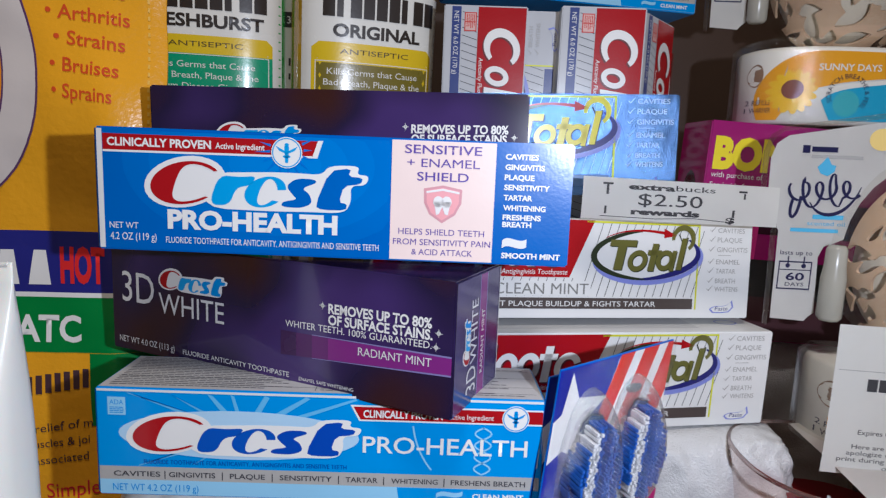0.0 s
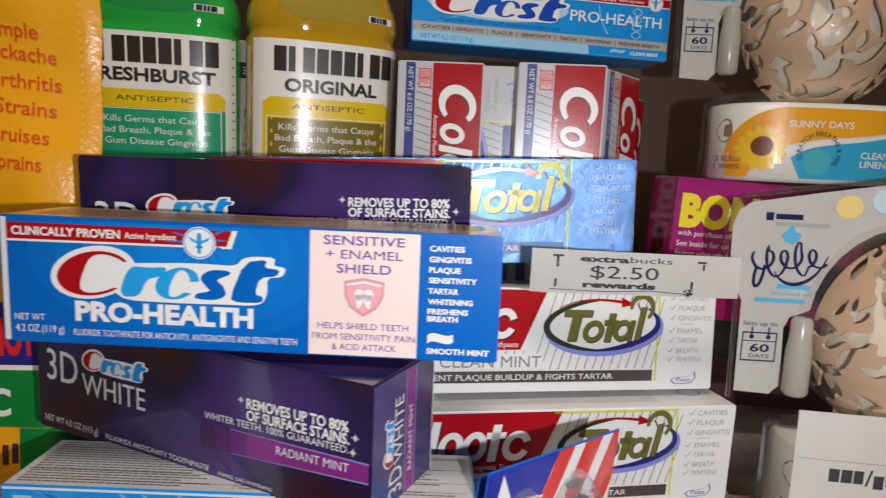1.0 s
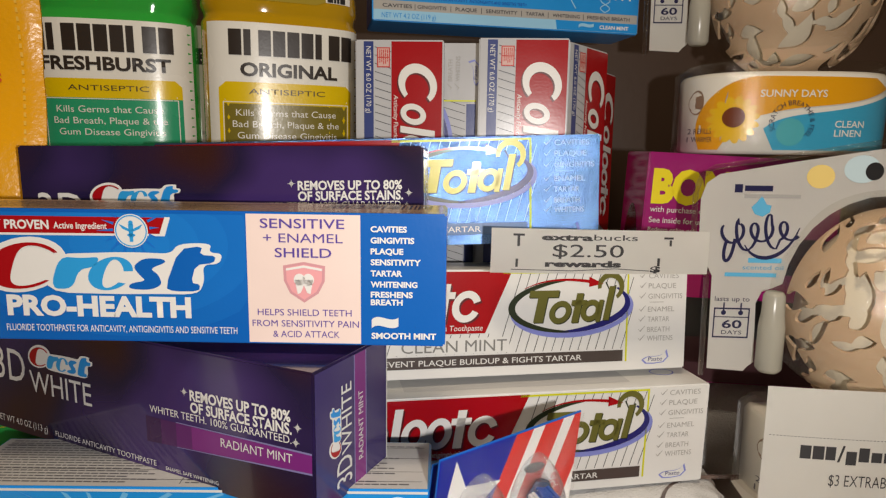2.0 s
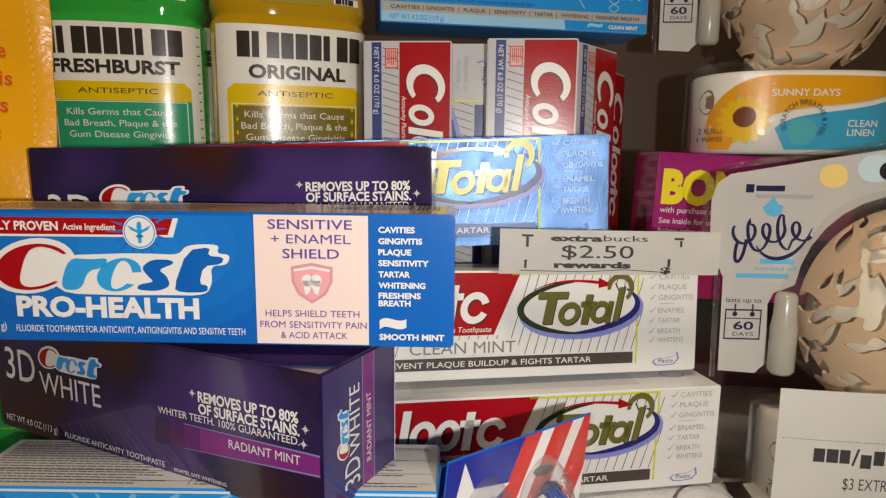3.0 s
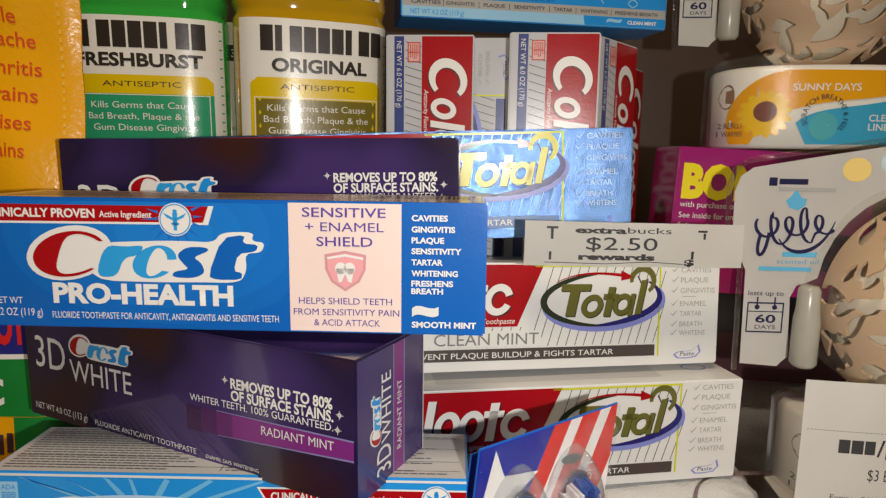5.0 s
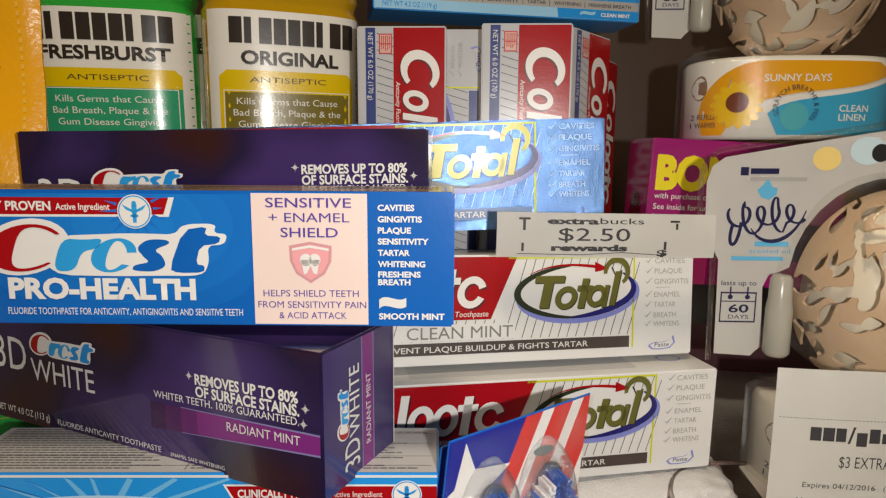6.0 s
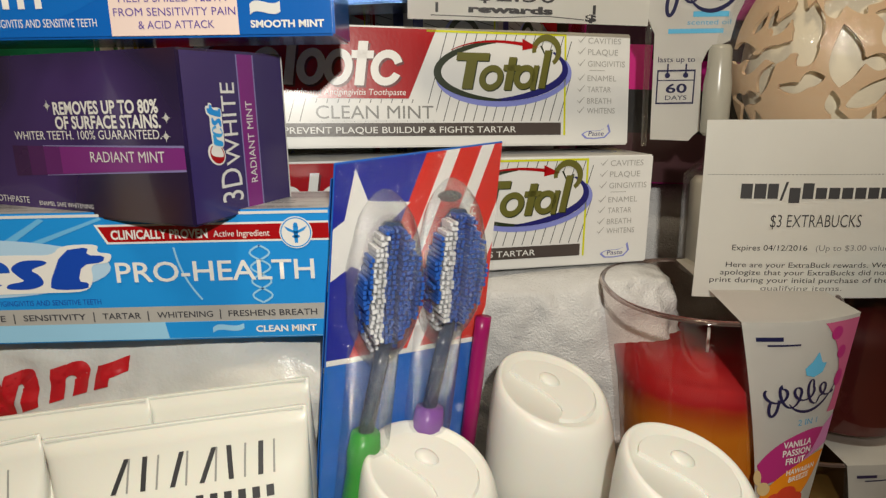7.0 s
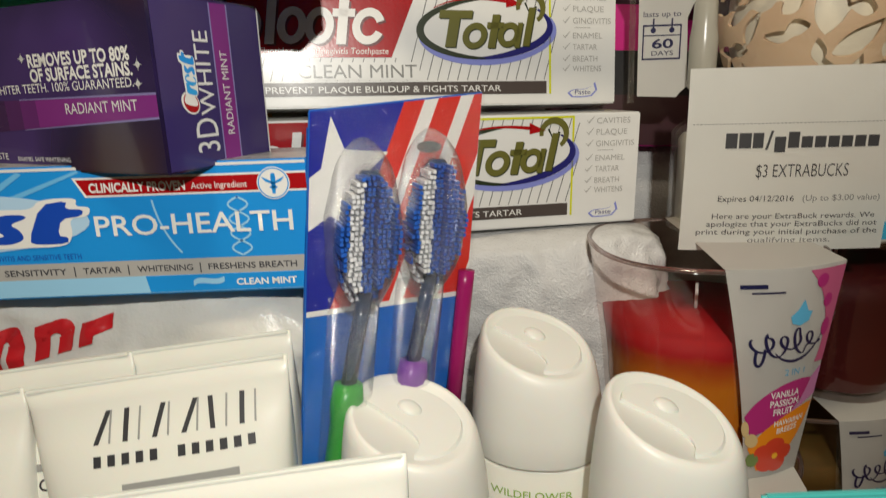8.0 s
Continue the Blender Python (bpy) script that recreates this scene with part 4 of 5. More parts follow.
def script_mark(parent, u, v, w, mat, surf, layer, width=1.0, cut=0, sy=1.0):
    """The maker's script mark as a plain looping line with a sweep beneath it."""
    pts = []
    for k in range(90):
        t = k / 89
        pts.append((u + w * (0.05 + 0.86 * t) - 0.09 * w * math.sin(t * 9.2 * math.pi + 0.4), v + sy * w * (0.17 * math.sin(t * 9.2 * math.pi + 1.9) * (1.35 if 0.22 < t < 0.36 or 0.62 < t < 0.76 else 0.72) + 0.06 * t)))
    ws = [width * (0.55 + 0.45 * abs(math.sin(k * 0.33))) for k in range(90)]
    lay("logo_line", stroke(pts, ws), mat, parent, surf, layer, cut=cut)
    tail = curve((u + 0.06 * w, v - 0.10 * sy * w), (u - 0.02 * w, v - 0.42 * sy * w), (u + 0.14 * w, v - 0.48 * sy * w), (u + 0.17 * w, v - 0.06 * sy * w))
    lay("logo_line", stroke(tail, width), mat, parent, surf, layer, cut=cut)
    sweep = curve((u + 0.30 * w, v - 0.14 * sy * w), (u + 0.45 * w, v - 0.42 * sy * w), (u + 0.85 * w, v - 0.36 * sy * w), (u + 0.99 * w, v + 0.10 * sy * w))
    lay("logo_line", stroke(sweep, [width * (0.3 + 0.9 * math.sin(math.pi * k / 14)) for k in range(15)]), mat, parent, surf, layer, cut=cut)


def pierced_dome(seed, middle, radii, thick):
    """Half a globe, cut through by curved pointed leaf shapes."""
    rng = random.Random(seed)
    leaves = []
    while len(leaves) < 110:
        a, b = rng.uniform(-1.45, 1.45), rng.uniform(-1.1, 1.2)
        big = rng.random() < 0.45
        l, w = (rng.uniform(0.19, 0.27), rng.uniform(0.08, 0.125)) if big else (rng.uniform(0.10, 0.17), rng.uniform(0.045, 0.08))
        if all(math.hypot((a - o[0]) * math.cos(b), b - o[1]) > 0.82 * (l + o[2]) * 0.62 for o in leaves):
            leaves.append((a, b, l, w, rng.uniform(0, math.pi), rng.uniform(-1.6, 1.6)))
        elif rng.random() < 0.002:
            break

    def gap(a, b):
        """Above zero on the shade, below zero in an opening."""
        best = 1.0
        for la, lb, l, w, turn_, curl in leaves:
            x, y = (a - la) * math.cos(b), b - lb
            if abs(x) + abs(y) > 0.6:
                continue
            p, q = x * math.cos(turn_) + y * math.sin(turn_), y * math.cos(turn_) - x * math.sin(turn_)
            q -= curl * p * p
            best = min(best, abs(q) - w * (1 - (p / l) ** 2) * (1.0 - 0.35 * p / l) if abs(p) < l else math.hypot(abs(p) - l, q) + 0.001)
        return best

    na, nb = 130, 96
    angles = [(-1.56 + 3.12 * k / na) for k in range(na + 1)]
    heights = [(-1.30 + 2.80 * k / nb) for k in range(nb + 1)]
    field = [[gap(a, b) for a in angles] for b in heights]
    bm = bmesh.new()
    made = {}

    def vert(key, a, b, inner):
        if (key, inner) not in made:
            k = [r - (thick if inner else 0) for r in radii]
            made[(key, inner)] = bm.verts.new((middle[0] + k[0] * math.sin(a) * math.cos(b), middle[1] - k[1] * math.cos(a) * math.cos(b), middle[2] + k[2] * math.sin(b)))
        return made[(key, inner)]

    for j in range(nb):
        for i in range(na):
            ring_ = [(i, j), (i + 1, j), (i + 1, j + 1), (i, j + 1)]
            pts, cuts = [], []
            for (i0, j0), (i1, j1) in zip(ring_, ring_[1:] + ring_[:1]):
                f0, f1 = field[j0][i0], field[j1][i1]
                if f0 > 0:
                    pts.append((("v", i0, j0), angles[i0], heights[j0]))
                if (f0 > 0) != (f1 > 0):
                    t = f0 / (f0 - f1)
                    spot = (("e",) + tuple(sorted(((i0, j0), (i1, j1)))), angles[i0] + t * (angles[i1] - angles[i0]), heights[j0] + t * (heights[j1] - heights[j0]))
                    pts.append(spot)
                    cuts.append(spot)
            if len(pts) < 3:
                continue
            outer_f = [vert(*p, False) for p in pts]
            bm.faces.new(outer_f)
            bm.faces.new([vert(*p, True) for p in pts][::-1])
            if len(cuts) == 2:
                c, d = cuts
                bm.faces.new((vert(*c, False), vert(*d, False), vert(*d, True), vert(*c, True)))
    bmesh.ops.recalc_face_normals(bm, faces=bm.faces[:])
    for e in bm.edges:
        if len(e.link_faces) == 2 and e.calc_face_angle(0.0) > 0.7:
            e.smooth = False
    return bm


def oil_pack(m, label, seed):
    pack = thing("scented_oil_pack", m, label, "air freshener", "scented oil packs")
    outline = [(15, 62), (14, 112), (9, 121), (6, 133), (5.5, 152), (8, 160), (14, 164.5), (50, 171), (92, 178), (130, 181), (150, 172), (156, 150), (150, 128)]
    arc = [(100 + 50 * math.cos(radians(a)), 103 + 52 * math.sin(radians(a))) for a in range(30, 176, 12)]
    outline += arc + [(45, 106), (40, 104), (37.5, 98), (39, 66), (36, 63.5), (34, 61)]
    bm = bmesh.new()
    bm.faces.new([bm.verts.new((u / 1000, 0, v / 1000)) for u, v in outline])
    bmesh.ops.solidify(bm, geom=bm.faces[:], thickness=0.0006)
    part("backing_card", bm, CARD, pack, "white printed backing card")
    for wash in (oval(64, 164, 7, 6, 20), oval(122, 168, 8, 6, 20)):
        lay("yellow_wash", [wash], ink(0.80, 0.60, 0.20), pack, front, 2)
    lay("blue_wash", [oval(84, 168, 9, 7, 20)], ink(0.52, 0.66, 0.70), pack, front, 2)
    lay("hang_hole", [oval(90, 167, 4.5, 4.5, 20)], BLACK, pack, front, 3)
    # maker's marks as bars and a looping line
    lay("logo_bar", [rect(22, 26, 155.4, 159.6), rect(27, 41, 156.2, 159.0)], CARD_NAVY, pack, front, 2)
    lay("logo_bar", [rect(27, 55, 152.8, 154.6)], GREY, pack, front, 2)
    script_mark(pack, 17.5, 134.0, 39, CARD_NAVY, front, 3, 1.7)
    lay("petal", [[(31, 148), (33.5, 150.5), (36, 154), (38.5, 149.5), (41, 149), (40.5, 145.5), (37, 143.2), (33, 144.5)]], CARD_BLUE, pack, front, 2)
    lay("name_bar", [rect(31.7, 48.6, 119.3, 121.8)], CARD_BLUE, pack, front, 2)
    words("scented oil", 29.2, 49.8, 115.8, 2.4, CARD_BLUE, pack)
    lay("name_bar", [rect(20.4, 46.6, 111.9, 114.0)], CARD_BLUE, pack, front, 2)
    words("lasts up to", 16.4, 34.2, 98.8, 2.6, CARD_NAVY, pack)
    lay("calendar", [rect(16.4, 34.9, 94.4, 95.2), rect(16.4, 34.9, 79, 79.8), rect(16.4, 17.1, 79, 95.2), rect(34.2, 34.9, 79, 95.2), rect(16.4, 34.9, 90.0, 90.5), rect(21, 21.8, 92, 98), rect(29.8, 30.6, 92, 98)], CARD_NAVY, pack, front, 2)
    lay("calendar_pin", [oval(21.4, 92.6, 1.3, 1.3, 12), oval(30.2, 92.6, 1.3, 1.3, 12)], CARD_NAVY, pack, front, 3)
    words("60", 21, 31.2, 84.4, 4.4, CARD_NAVY, pack, bold=0.02)
    words("DAYS", 21, 31.4, 81.0, 2.2, CARD_NAVY, pack)
    # pale core inside a thin shade with leaf-shaped openings
    core = bmesh.new()
    bmesh.ops.create_uvsphere(core, u_segments=32, v_segments=20, radius=1)
    for v in core.verts:
        v.co = Vector((v.co.x * 0.0455 + 0.101, min(0.0, v.co.y) * 0.0420 - 0.002, v.co.z * 0.0485 + 0.096))
    smooth(part("shade_core", core, SHADE_IN, pack))
    smooth(part("leaf_shade", pierced_dome(seed, (0.101, -0.003, 0.096), (0.0505, 0.0470, 0.0535), 0.0016), SHADE, pack, "beige plastic shade with leaf-shaped openings"))
    # refill bottle behind the shell
    smooth(part("refill_bottle", loft([super_ring(43, -8, z, r * 0.8, r * 0.8, 2, 24) for z, r in ((64, 6), (66, 8), (88, 8), (94, 7), (104, 6.5), (106, 5)) ]), plain("refill_plastic", (0.52, 0.50, 0.42), 0.25, 20, 0.05, transmit=0.35), pack))
    # curved band with the picture label
    def ring_at(z, a, b):
        pts = []
        for k in range(41):
            t = math.pi + math.pi * k / 40
            c, s = math.cos(t), math.sin(t)
            pts.append(((97 + a * math.copysign(abs(c) ** 0.72, c)) / 1000, (b * math.copysign(abs(s) ** 0.72, s)) / 1000, z / 1000))
        return pts
    band_mesh = loft([ring_at(-4, 58, 46), ring_at(-2, 60, 48), ring_at(41, 60.5, 48.5), ring_at(44, 58, 46)])
    band = smooth(part("label_band", band_mesh, CARD, pack, "curved picture label with sunflower and water"))
    skin = conform(band)
    art = lambda u, v, o: skin(u - 14.5, v - 5, o)
    swoosh = curve((56, 3.4), (50, 30), (62, 47), (86, 46)) + [(150, 45.5)] + curve((160, 40), (134, 26), (112, 32), (86, 24)) + curve((76, 22), (70, 14), (66, 8), (64, 3.4), 8)
    lay("orange_sweep", [swoosh], ORANGE, pack, art, 5, cut=4)
    lay("blue_sweep", [curve((86, 16), (100, 30), (136, 20), (172, 42)) + [(172, 3.6), (92, 3.6)]], ink(0.03, 0.36, 0.60), pack, art, 6, cut=4)
    lay("green_wash", [oval(101, 14, 8, 8, 22)], ink(0.07, 0.42, 0.50), pack, art, 7, cut=4)
    lay("petal_ring", [oval(71 + 7 * math.cos(radians(a)), 21 + 8 * math.sin(radians(a)), 6, 2.6, 14, a) for a in range(130, 490, 24)], ink(0.80, 0.50, 0.012), pack, art, 7, cut=4)
    lay("flower_eye", [oval(70.5, 22.5, 5.6, 6.0, 22)], BROWN, pack, art, 9, cut=4)
    lay("warmer_picture", [oval(54.5, 32, 2.4, 7.5, 20)], ink(0.30, 0.19, 0.12), pack, art, 5, cut=4)
    lay("blade", [[(65, 8), (64, 22), (67, 38), (66, 24)]], ink(0.30, 0.36, 0.58), pack, art, 6, cut=4)
    words("2 REFILLS", 52.4, 60.6, 13.0, 3.4, CARD_NAVY, pack, art, 6, cut=2)
    words("1 WARMER", 52.4, 61.2, 8.0, 3.4, CARD_NAVY, pack, art, 6, cut=2)
    words("SUNNY DAYS", 83, 120, 34.2, 4.2, CARD, pack, art, 8, bold=0.015, cut=4)
    words("CLEAN", 126, 144, 17.0, 4.0, CARD, pack, art, 9, bold=0.015, cut=4)
    words("LINEN", 126, 142.6, 11.8, 4.0, CARD, pack, art, 9, bold=0.015, cut=4)

    def around(cu, cv, r):
        def turn(u, v):
            t = radians(205 - u)
            return (cu + (r + v) * math.cos(t), cv + (r + v) * math.sin(t))
        return turn
    words("SCRATCH BREATHE & FEEL", 0, 250, 0, 3.0, CARD_NAVY, pack, art, 10, turn=around(101.5, 19.5, 10.0), cut=4)
    # clear shell: dome, rim and skirt
    dome = bmesh.new()
    bmesh.ops.create_uvsphere(dome, u_segments=48, v_segments=28, radius=1)
    for v in dome.verts:
        k = 1.0 + 0.02 * math.sin(9 * v.co.z)
        v.co = Vector((v.co.x * 0.0555 * k + 0.1, min(0.004, v.co.y * 0.056), v.co.z * 0.0565 * k + 0.101))
    shell = smooth(part("clear_shell", dome, CLEAR, pack))
    shell.visible_shadow = False
    skirt = smooth(part("clear_shell", loft([ring_at(-4.5, 63, 50), ring_at(-3.5, 64, 51), ring_at(45, 64, 51), ring_at(50, 58, 48)], True, False), CLEAR, pack))
    skirt.visible_shadow = False
    grow = [(u + (-3.4 if u < 30 else 0) + (1.2 if u > 100 else 0), v + (3.4 if v > 110 else (-3.0 if v < 66 else 0))) for u, v in outline[:13]]
    rim = smooth(part("clear_rim", tube_along([(u / 1000, -0.0015, v / 1000) for u, v in grow], 0.0013), CLEAR, pack))
    rim.visible_shadow = False
    return pack


def tube_along(pts, r, n=8):
    rings = []
    for k, p in enumerate(pts):
        a, b = Vector(pts[max(0, k - 1)]), Vector(pts[min(len(pts) - 1, k + 1)])
        d = (b - a).normalized()
        side = d.cross(Vector((0.31, 0.93, 0.12))).normalized()
        up = side.cross(d)
        rings.append([tuple(Vector(p) + r * (math.cos(2 * math.pi * j / n) * side + math.sin(2 * math.pi * j / n) * up)) for j in range(n)])
    return loft(rings)


pack_one = oil_pack(stand(0.1700, 0.3360, 0.1212, 0), "scented oil pack with beige leaf shade behind the slip", 11)
tagged(copy_thing(pack_one, stand(0.1570, 0.4400, 0.3000, 0)), "scented oil pack with sunflower label on the magenta box")

# ---- layered candles in glass tumblers ----
GLASS = clear_film("tumbler_glass", (0.82, 0.73, 0.69), 0.03, 0.0002, 20)


def wax(name, low, high, z0, z1):
    """Two poured layers that run into one another."""
    mat, nt, sh = base(name)
    geo, sep = nt.nodes.new("ShaderNodeTexCoord"), nt.nodes.new("ShaderNodeSeparateXYZ")
    wob, add, ramp = nt.nodes.new("ShaderNodeTexNoise"), nt.nodes.new("ShaderNodeMath"), nt.nodes.new("ShaderNodeMapRange")
    mix = nt.nodes.new("ShaderNodeMix")
    mix.data_type = "RGBA"
    wob.inputs["Scale"].default_value = 40
    add.operation, add.inputs[1].default_value = "MULTIPLY_ADD", 0.012
    nt.links.new(geo.outputs["Object"], sep.inputs[0])
    nt.links.new(geo.outputs["Object"], wob.inputs["Vector"])
    nt.links.new(wob.outputs["Fac"], add.inputs[0])
    nt.links.new(sep.outputs["Z"], add.inputs[2])
    nt.links.new(add.outputs[0], ramp.inputs["Value"])
    ramp.inputs["From Min"].default_value, ramp.inputs["From Max"].default_value = z0, z1
    mix.inputs["A"].default_value, mix.inputs["B"].default_value = (*low, 1), (*high, 1)
    nt.links.new(ramp.outputs["Result"], mix.inputs["Factor"])
    nt.links.new(mix.outputs["Result"], sh.inputs["Base Color"])
    sh.inputs["Roughness"].default_value = 0.65
    sh.inputs["Specular IOR Level"].default_value = 0.25
    sh.inputs["Subsurface Weight"].default_value, sh.inputs["Subsurface Scale"].default_value = 0.2, 0.006
    return mat


def tumbler_radius(z):
    return 37.5 + 12.0 * (z / 100) ** 1.5


def candle(m, label, fill):
    can = thing("candle", m, label, "candle", "candles")
    smooth(part("wax", loft([super_ring(0, 0, z, tumbler_radius(z) - 2.6, tumbler_radius(z) - 2.6, 2.4, 48) for z in (5, 6, 20, 40, 54, 66)]), fill, can, "layered coloured wax"))
    outer = [super_ring(0, 0, z, tumbler_radius(z) * (0.95 if z == 0 else 1), tumbler_radius(z) * (0.95 if z == 0 else 1), 2.4, 48) for z in (0, 1.5, 20, 40, 60, 80, 94, 98)]
    glass = smooth(part("glass_tumbler", loft(outer, True, False), GLASS, can))
    glass.visible_shadow = False
    smooth(part("glass_rim", loft([super_ring(0, 0, z, tumbler_radius(98) - d, tumbler_radius(98) - d, 2.4, 48) for z, d in ((97, 0), (98.6, 0.5), (98.6, 1.7), (97, 2.2))], False, False), plain("rim_glass", (0.30, 0.22, 0.2), 0.05, 10, 0.02, transmit=0.8), glass))
    smooth(part("wick", loft([super_ring(0, 0, z, 0.8, 0.8, 2, 8) for z in (65.5, 78)]), LIGHT, can))

    # card sleeve: over the top and down the front
    def skin(u, v, o):
        k = v / 100
        xl, yl = 0.010 - 0.0195 * k ** 1.4, -0.0390 - 0.0115 * k
        xr, yr = 0.0365 + 0.0050 * k, -0.0300 - 0.0100 * k
        bulge = (0.0015 + 0.0032 * k) * math.sin(math.pi * u)
        return (xl + (xr - xl) * u + 0.27 * (bulge + o), yl + (yr - yl) * u - 0.96 * (bulge + o), v / 1000)

    bm = bmesh.new()
    nz, na = 24, 20
    grid = [[bm.verts.new(skin(a / na, 2 + 97.5 * z / nz, 0)) for a in range(na + 1)] for z in range(nz + 1)]
    for z in range(nz):
        for a in range(na):
            bm.faces.new((grid[z][a], grid[z][a + 1], grid[z + 1][a + 1], grid[z + 1][a]))
    top = [v.co.copy() for v in grid[nz]]
    back = [bm.verts.new((p.x * 0.86 + 0.004, 0.046 - 0.25 * abs(p.x - 0.02), 0.1004)) for p in top]
    mid = [bm.verts.new((p.x * 0.93 + 0.002, 0.004 + 0.2 * p.y, 0.1008)) for p in top]
    for row_a, row_b in ((grid[nz], mid), (mid, back)):
        for a in range(na):
            bm.faces.new((row_a[a], row_a[a + 1], row_b[a + 1], row_b[a]))
    bmesh.ops.solidify(bm, geom=bm.faces[:], thickness=0.0004)
    for e in bm.edges:
        e.smooth = not (len(e.link_faces) == 2 and e.calc_face_angle(0.0) > 0.5)
    smooth(part("card_sleeve", bm, CARD, can, "white printed card sleeve"))

    def put(name, faces, mat, n, cut=0.16):
        bm2 = bmesh.new()
        for f in faces:
            bm2.faces.new([bm2.verts.new((u * 40, v, 0)) for u, v in f])
        fold(bm2, lambda u, v, o: skin(u / 40, v, 0.0003 + o), n, 3)
        part(name, bm2, mat, can)

    flesh = ink(0.42, 0.02, 0.17)
    put("berry_picture", [curve((0.62, 98), (0.82, 88), (0.98, 72), (0.86, 56)) + [(0.99, 56), (0.99, 98)]], ink(0.52, 0.10, 0.22), 1)
    put("berry_picture", [oval(0.76, 93, 0.06, 3, 14), oval(0.86, 84, 0.05, 3, 14), oval(0.90, 72, 0.05, 4, 14)], flesh, 2)
    put("flavour_leaf", [curve((0.02, 34), (0.25, 47), (0.6, 52), (0.86, 49)) + curve((0.86, 49), (0.8, 38), (0.5, 27), (0.08, 24))], flesh, 2)
    put("pink_wash", [[(0.86, 49), (0.99, 54), (0.99, 40), (0.6, 33), (0.75, 38)]], ink(0.55, 0.20, 0.42), 1)
    put("flavour_leaf", [curve((0.05, 18), (0.3, 30), (0.65, 36), (0.97, 37)) + curve((0.97, 37), (0.9, 22), (0.7, 10), (0.2, 6))], ink(0.80, 0.25, 0.01), 3)
    put("fruit_picture", [oval(0.10, 22, 0.09, 3.5, 16), oval(0.02, 28, 0.05, 4, 12)], ink(0.62, 0.45, 0.22), 4)
    put("flower_picture", [oval(0.45 + 0.16 * math.cos(a), 13 + 5.0 * math.sin(a), 0.16, 4.2, 14) for a in (0.2, 1.5, 2.7, 4.0, 5.2)], ink(0.62, 0.045, 0.02), 4)
    put("flower_picture", [oval(0.47, 13, 0.05, 1.6, 12)], ink(0.85, 0.45, 0.03), 7)
    put("green_wash", [oval(0.12, 12, 0.10, 3.5, 14)], ink(0.15, 0.22, 0.06), 4)
    put("logo_bar", [rect(0.08, 0.28, 91.6, 93.4), rect(0.16, 0.42, 89.4, 90.2)], CARD_NAVY, 2)
    put("petal", [[(0.48, 79), (0.55, 82), (0.60, 86), (0.65, 81), (0.70, 80.5), (0.67, 76.5), (0.58, 74.8), (0.50, 76)]], CARD_BLUE, 2)
    surf = lambda u, v, o: skin(u / 40, v, 0.0003 + o)
    script_mark(can, 5.0, 67, 30, CARD_NAVY, surf, 3, 1.2, 3, 0.85)
    words("2 IN 1", 19, 29, 52.5, 3.0, CARD_BLUE, can, surf, 2, cut=3)
    for n, (t, a, b) in enumerate((("VANILLA", 13, 28), ("PASSION", 13, 28.5), ("FRUIT", 15, 26))):
        words(t, a, b, 42 - 4.2 * n, 3.2, CARD, can, surf, 4, bold=0.02, cut=3, rise=0.6)
    for n, (t, a, b) in enumerate((("HAWAIIAN", 16, 34), ("BREEZE", 18, 31))):
        words(t, a, b, 28 - 3.8 * n, 2.8, CARD, can, surf, 5, bold=0.02, cut=3, rise=1.2)
    return can


red_wax = wax("red_orange_wax", (0.58, 0.19, 0.012), (0.34, 0.005, 0.010), 0.050, 0.064)
# red wax darkened in its colour for the shade the right-hand candle stands in
shaded_wax = wax("shaded_red_wax", (0.07, 0.006, 0.006), (0.06, 0.004, 0.005), 0.036, 0.052)
olive_wax = wax("olive_wax", (0.12, 0.09, 0.015), (0.10, 0.06, 0.012), 0.036, 0.052)
candle(pose(0.2045, 0.2920, 0.0222, 0, 0, 0), "red and orange layered candle in a glass with card sleeve", red_wax)
candle(pose(0.3000, 0.3500, 0.0262, 0, 0, 50), "red candle in a glass beside the layered one, shade put into its wax colour", shaded_wax)
candle(pose(0.2045, 0.2920, -0.0760, 0, 0, -10), "lower candle in a glass carrying the layered one", olive_wax)
candle(pose(0.2870, 0.3490, -0.0750, 0, 0, 4), "olive candle in a glass with card sleeve, lower row", olive_wax)

# ---- squeeze tubes standing on their caps ----
GREY_INK, SOFT_INK = ink(0.03, 0.03, 0.035, 0.5), ink(0.28, 0.28, 0.27, 0.5)


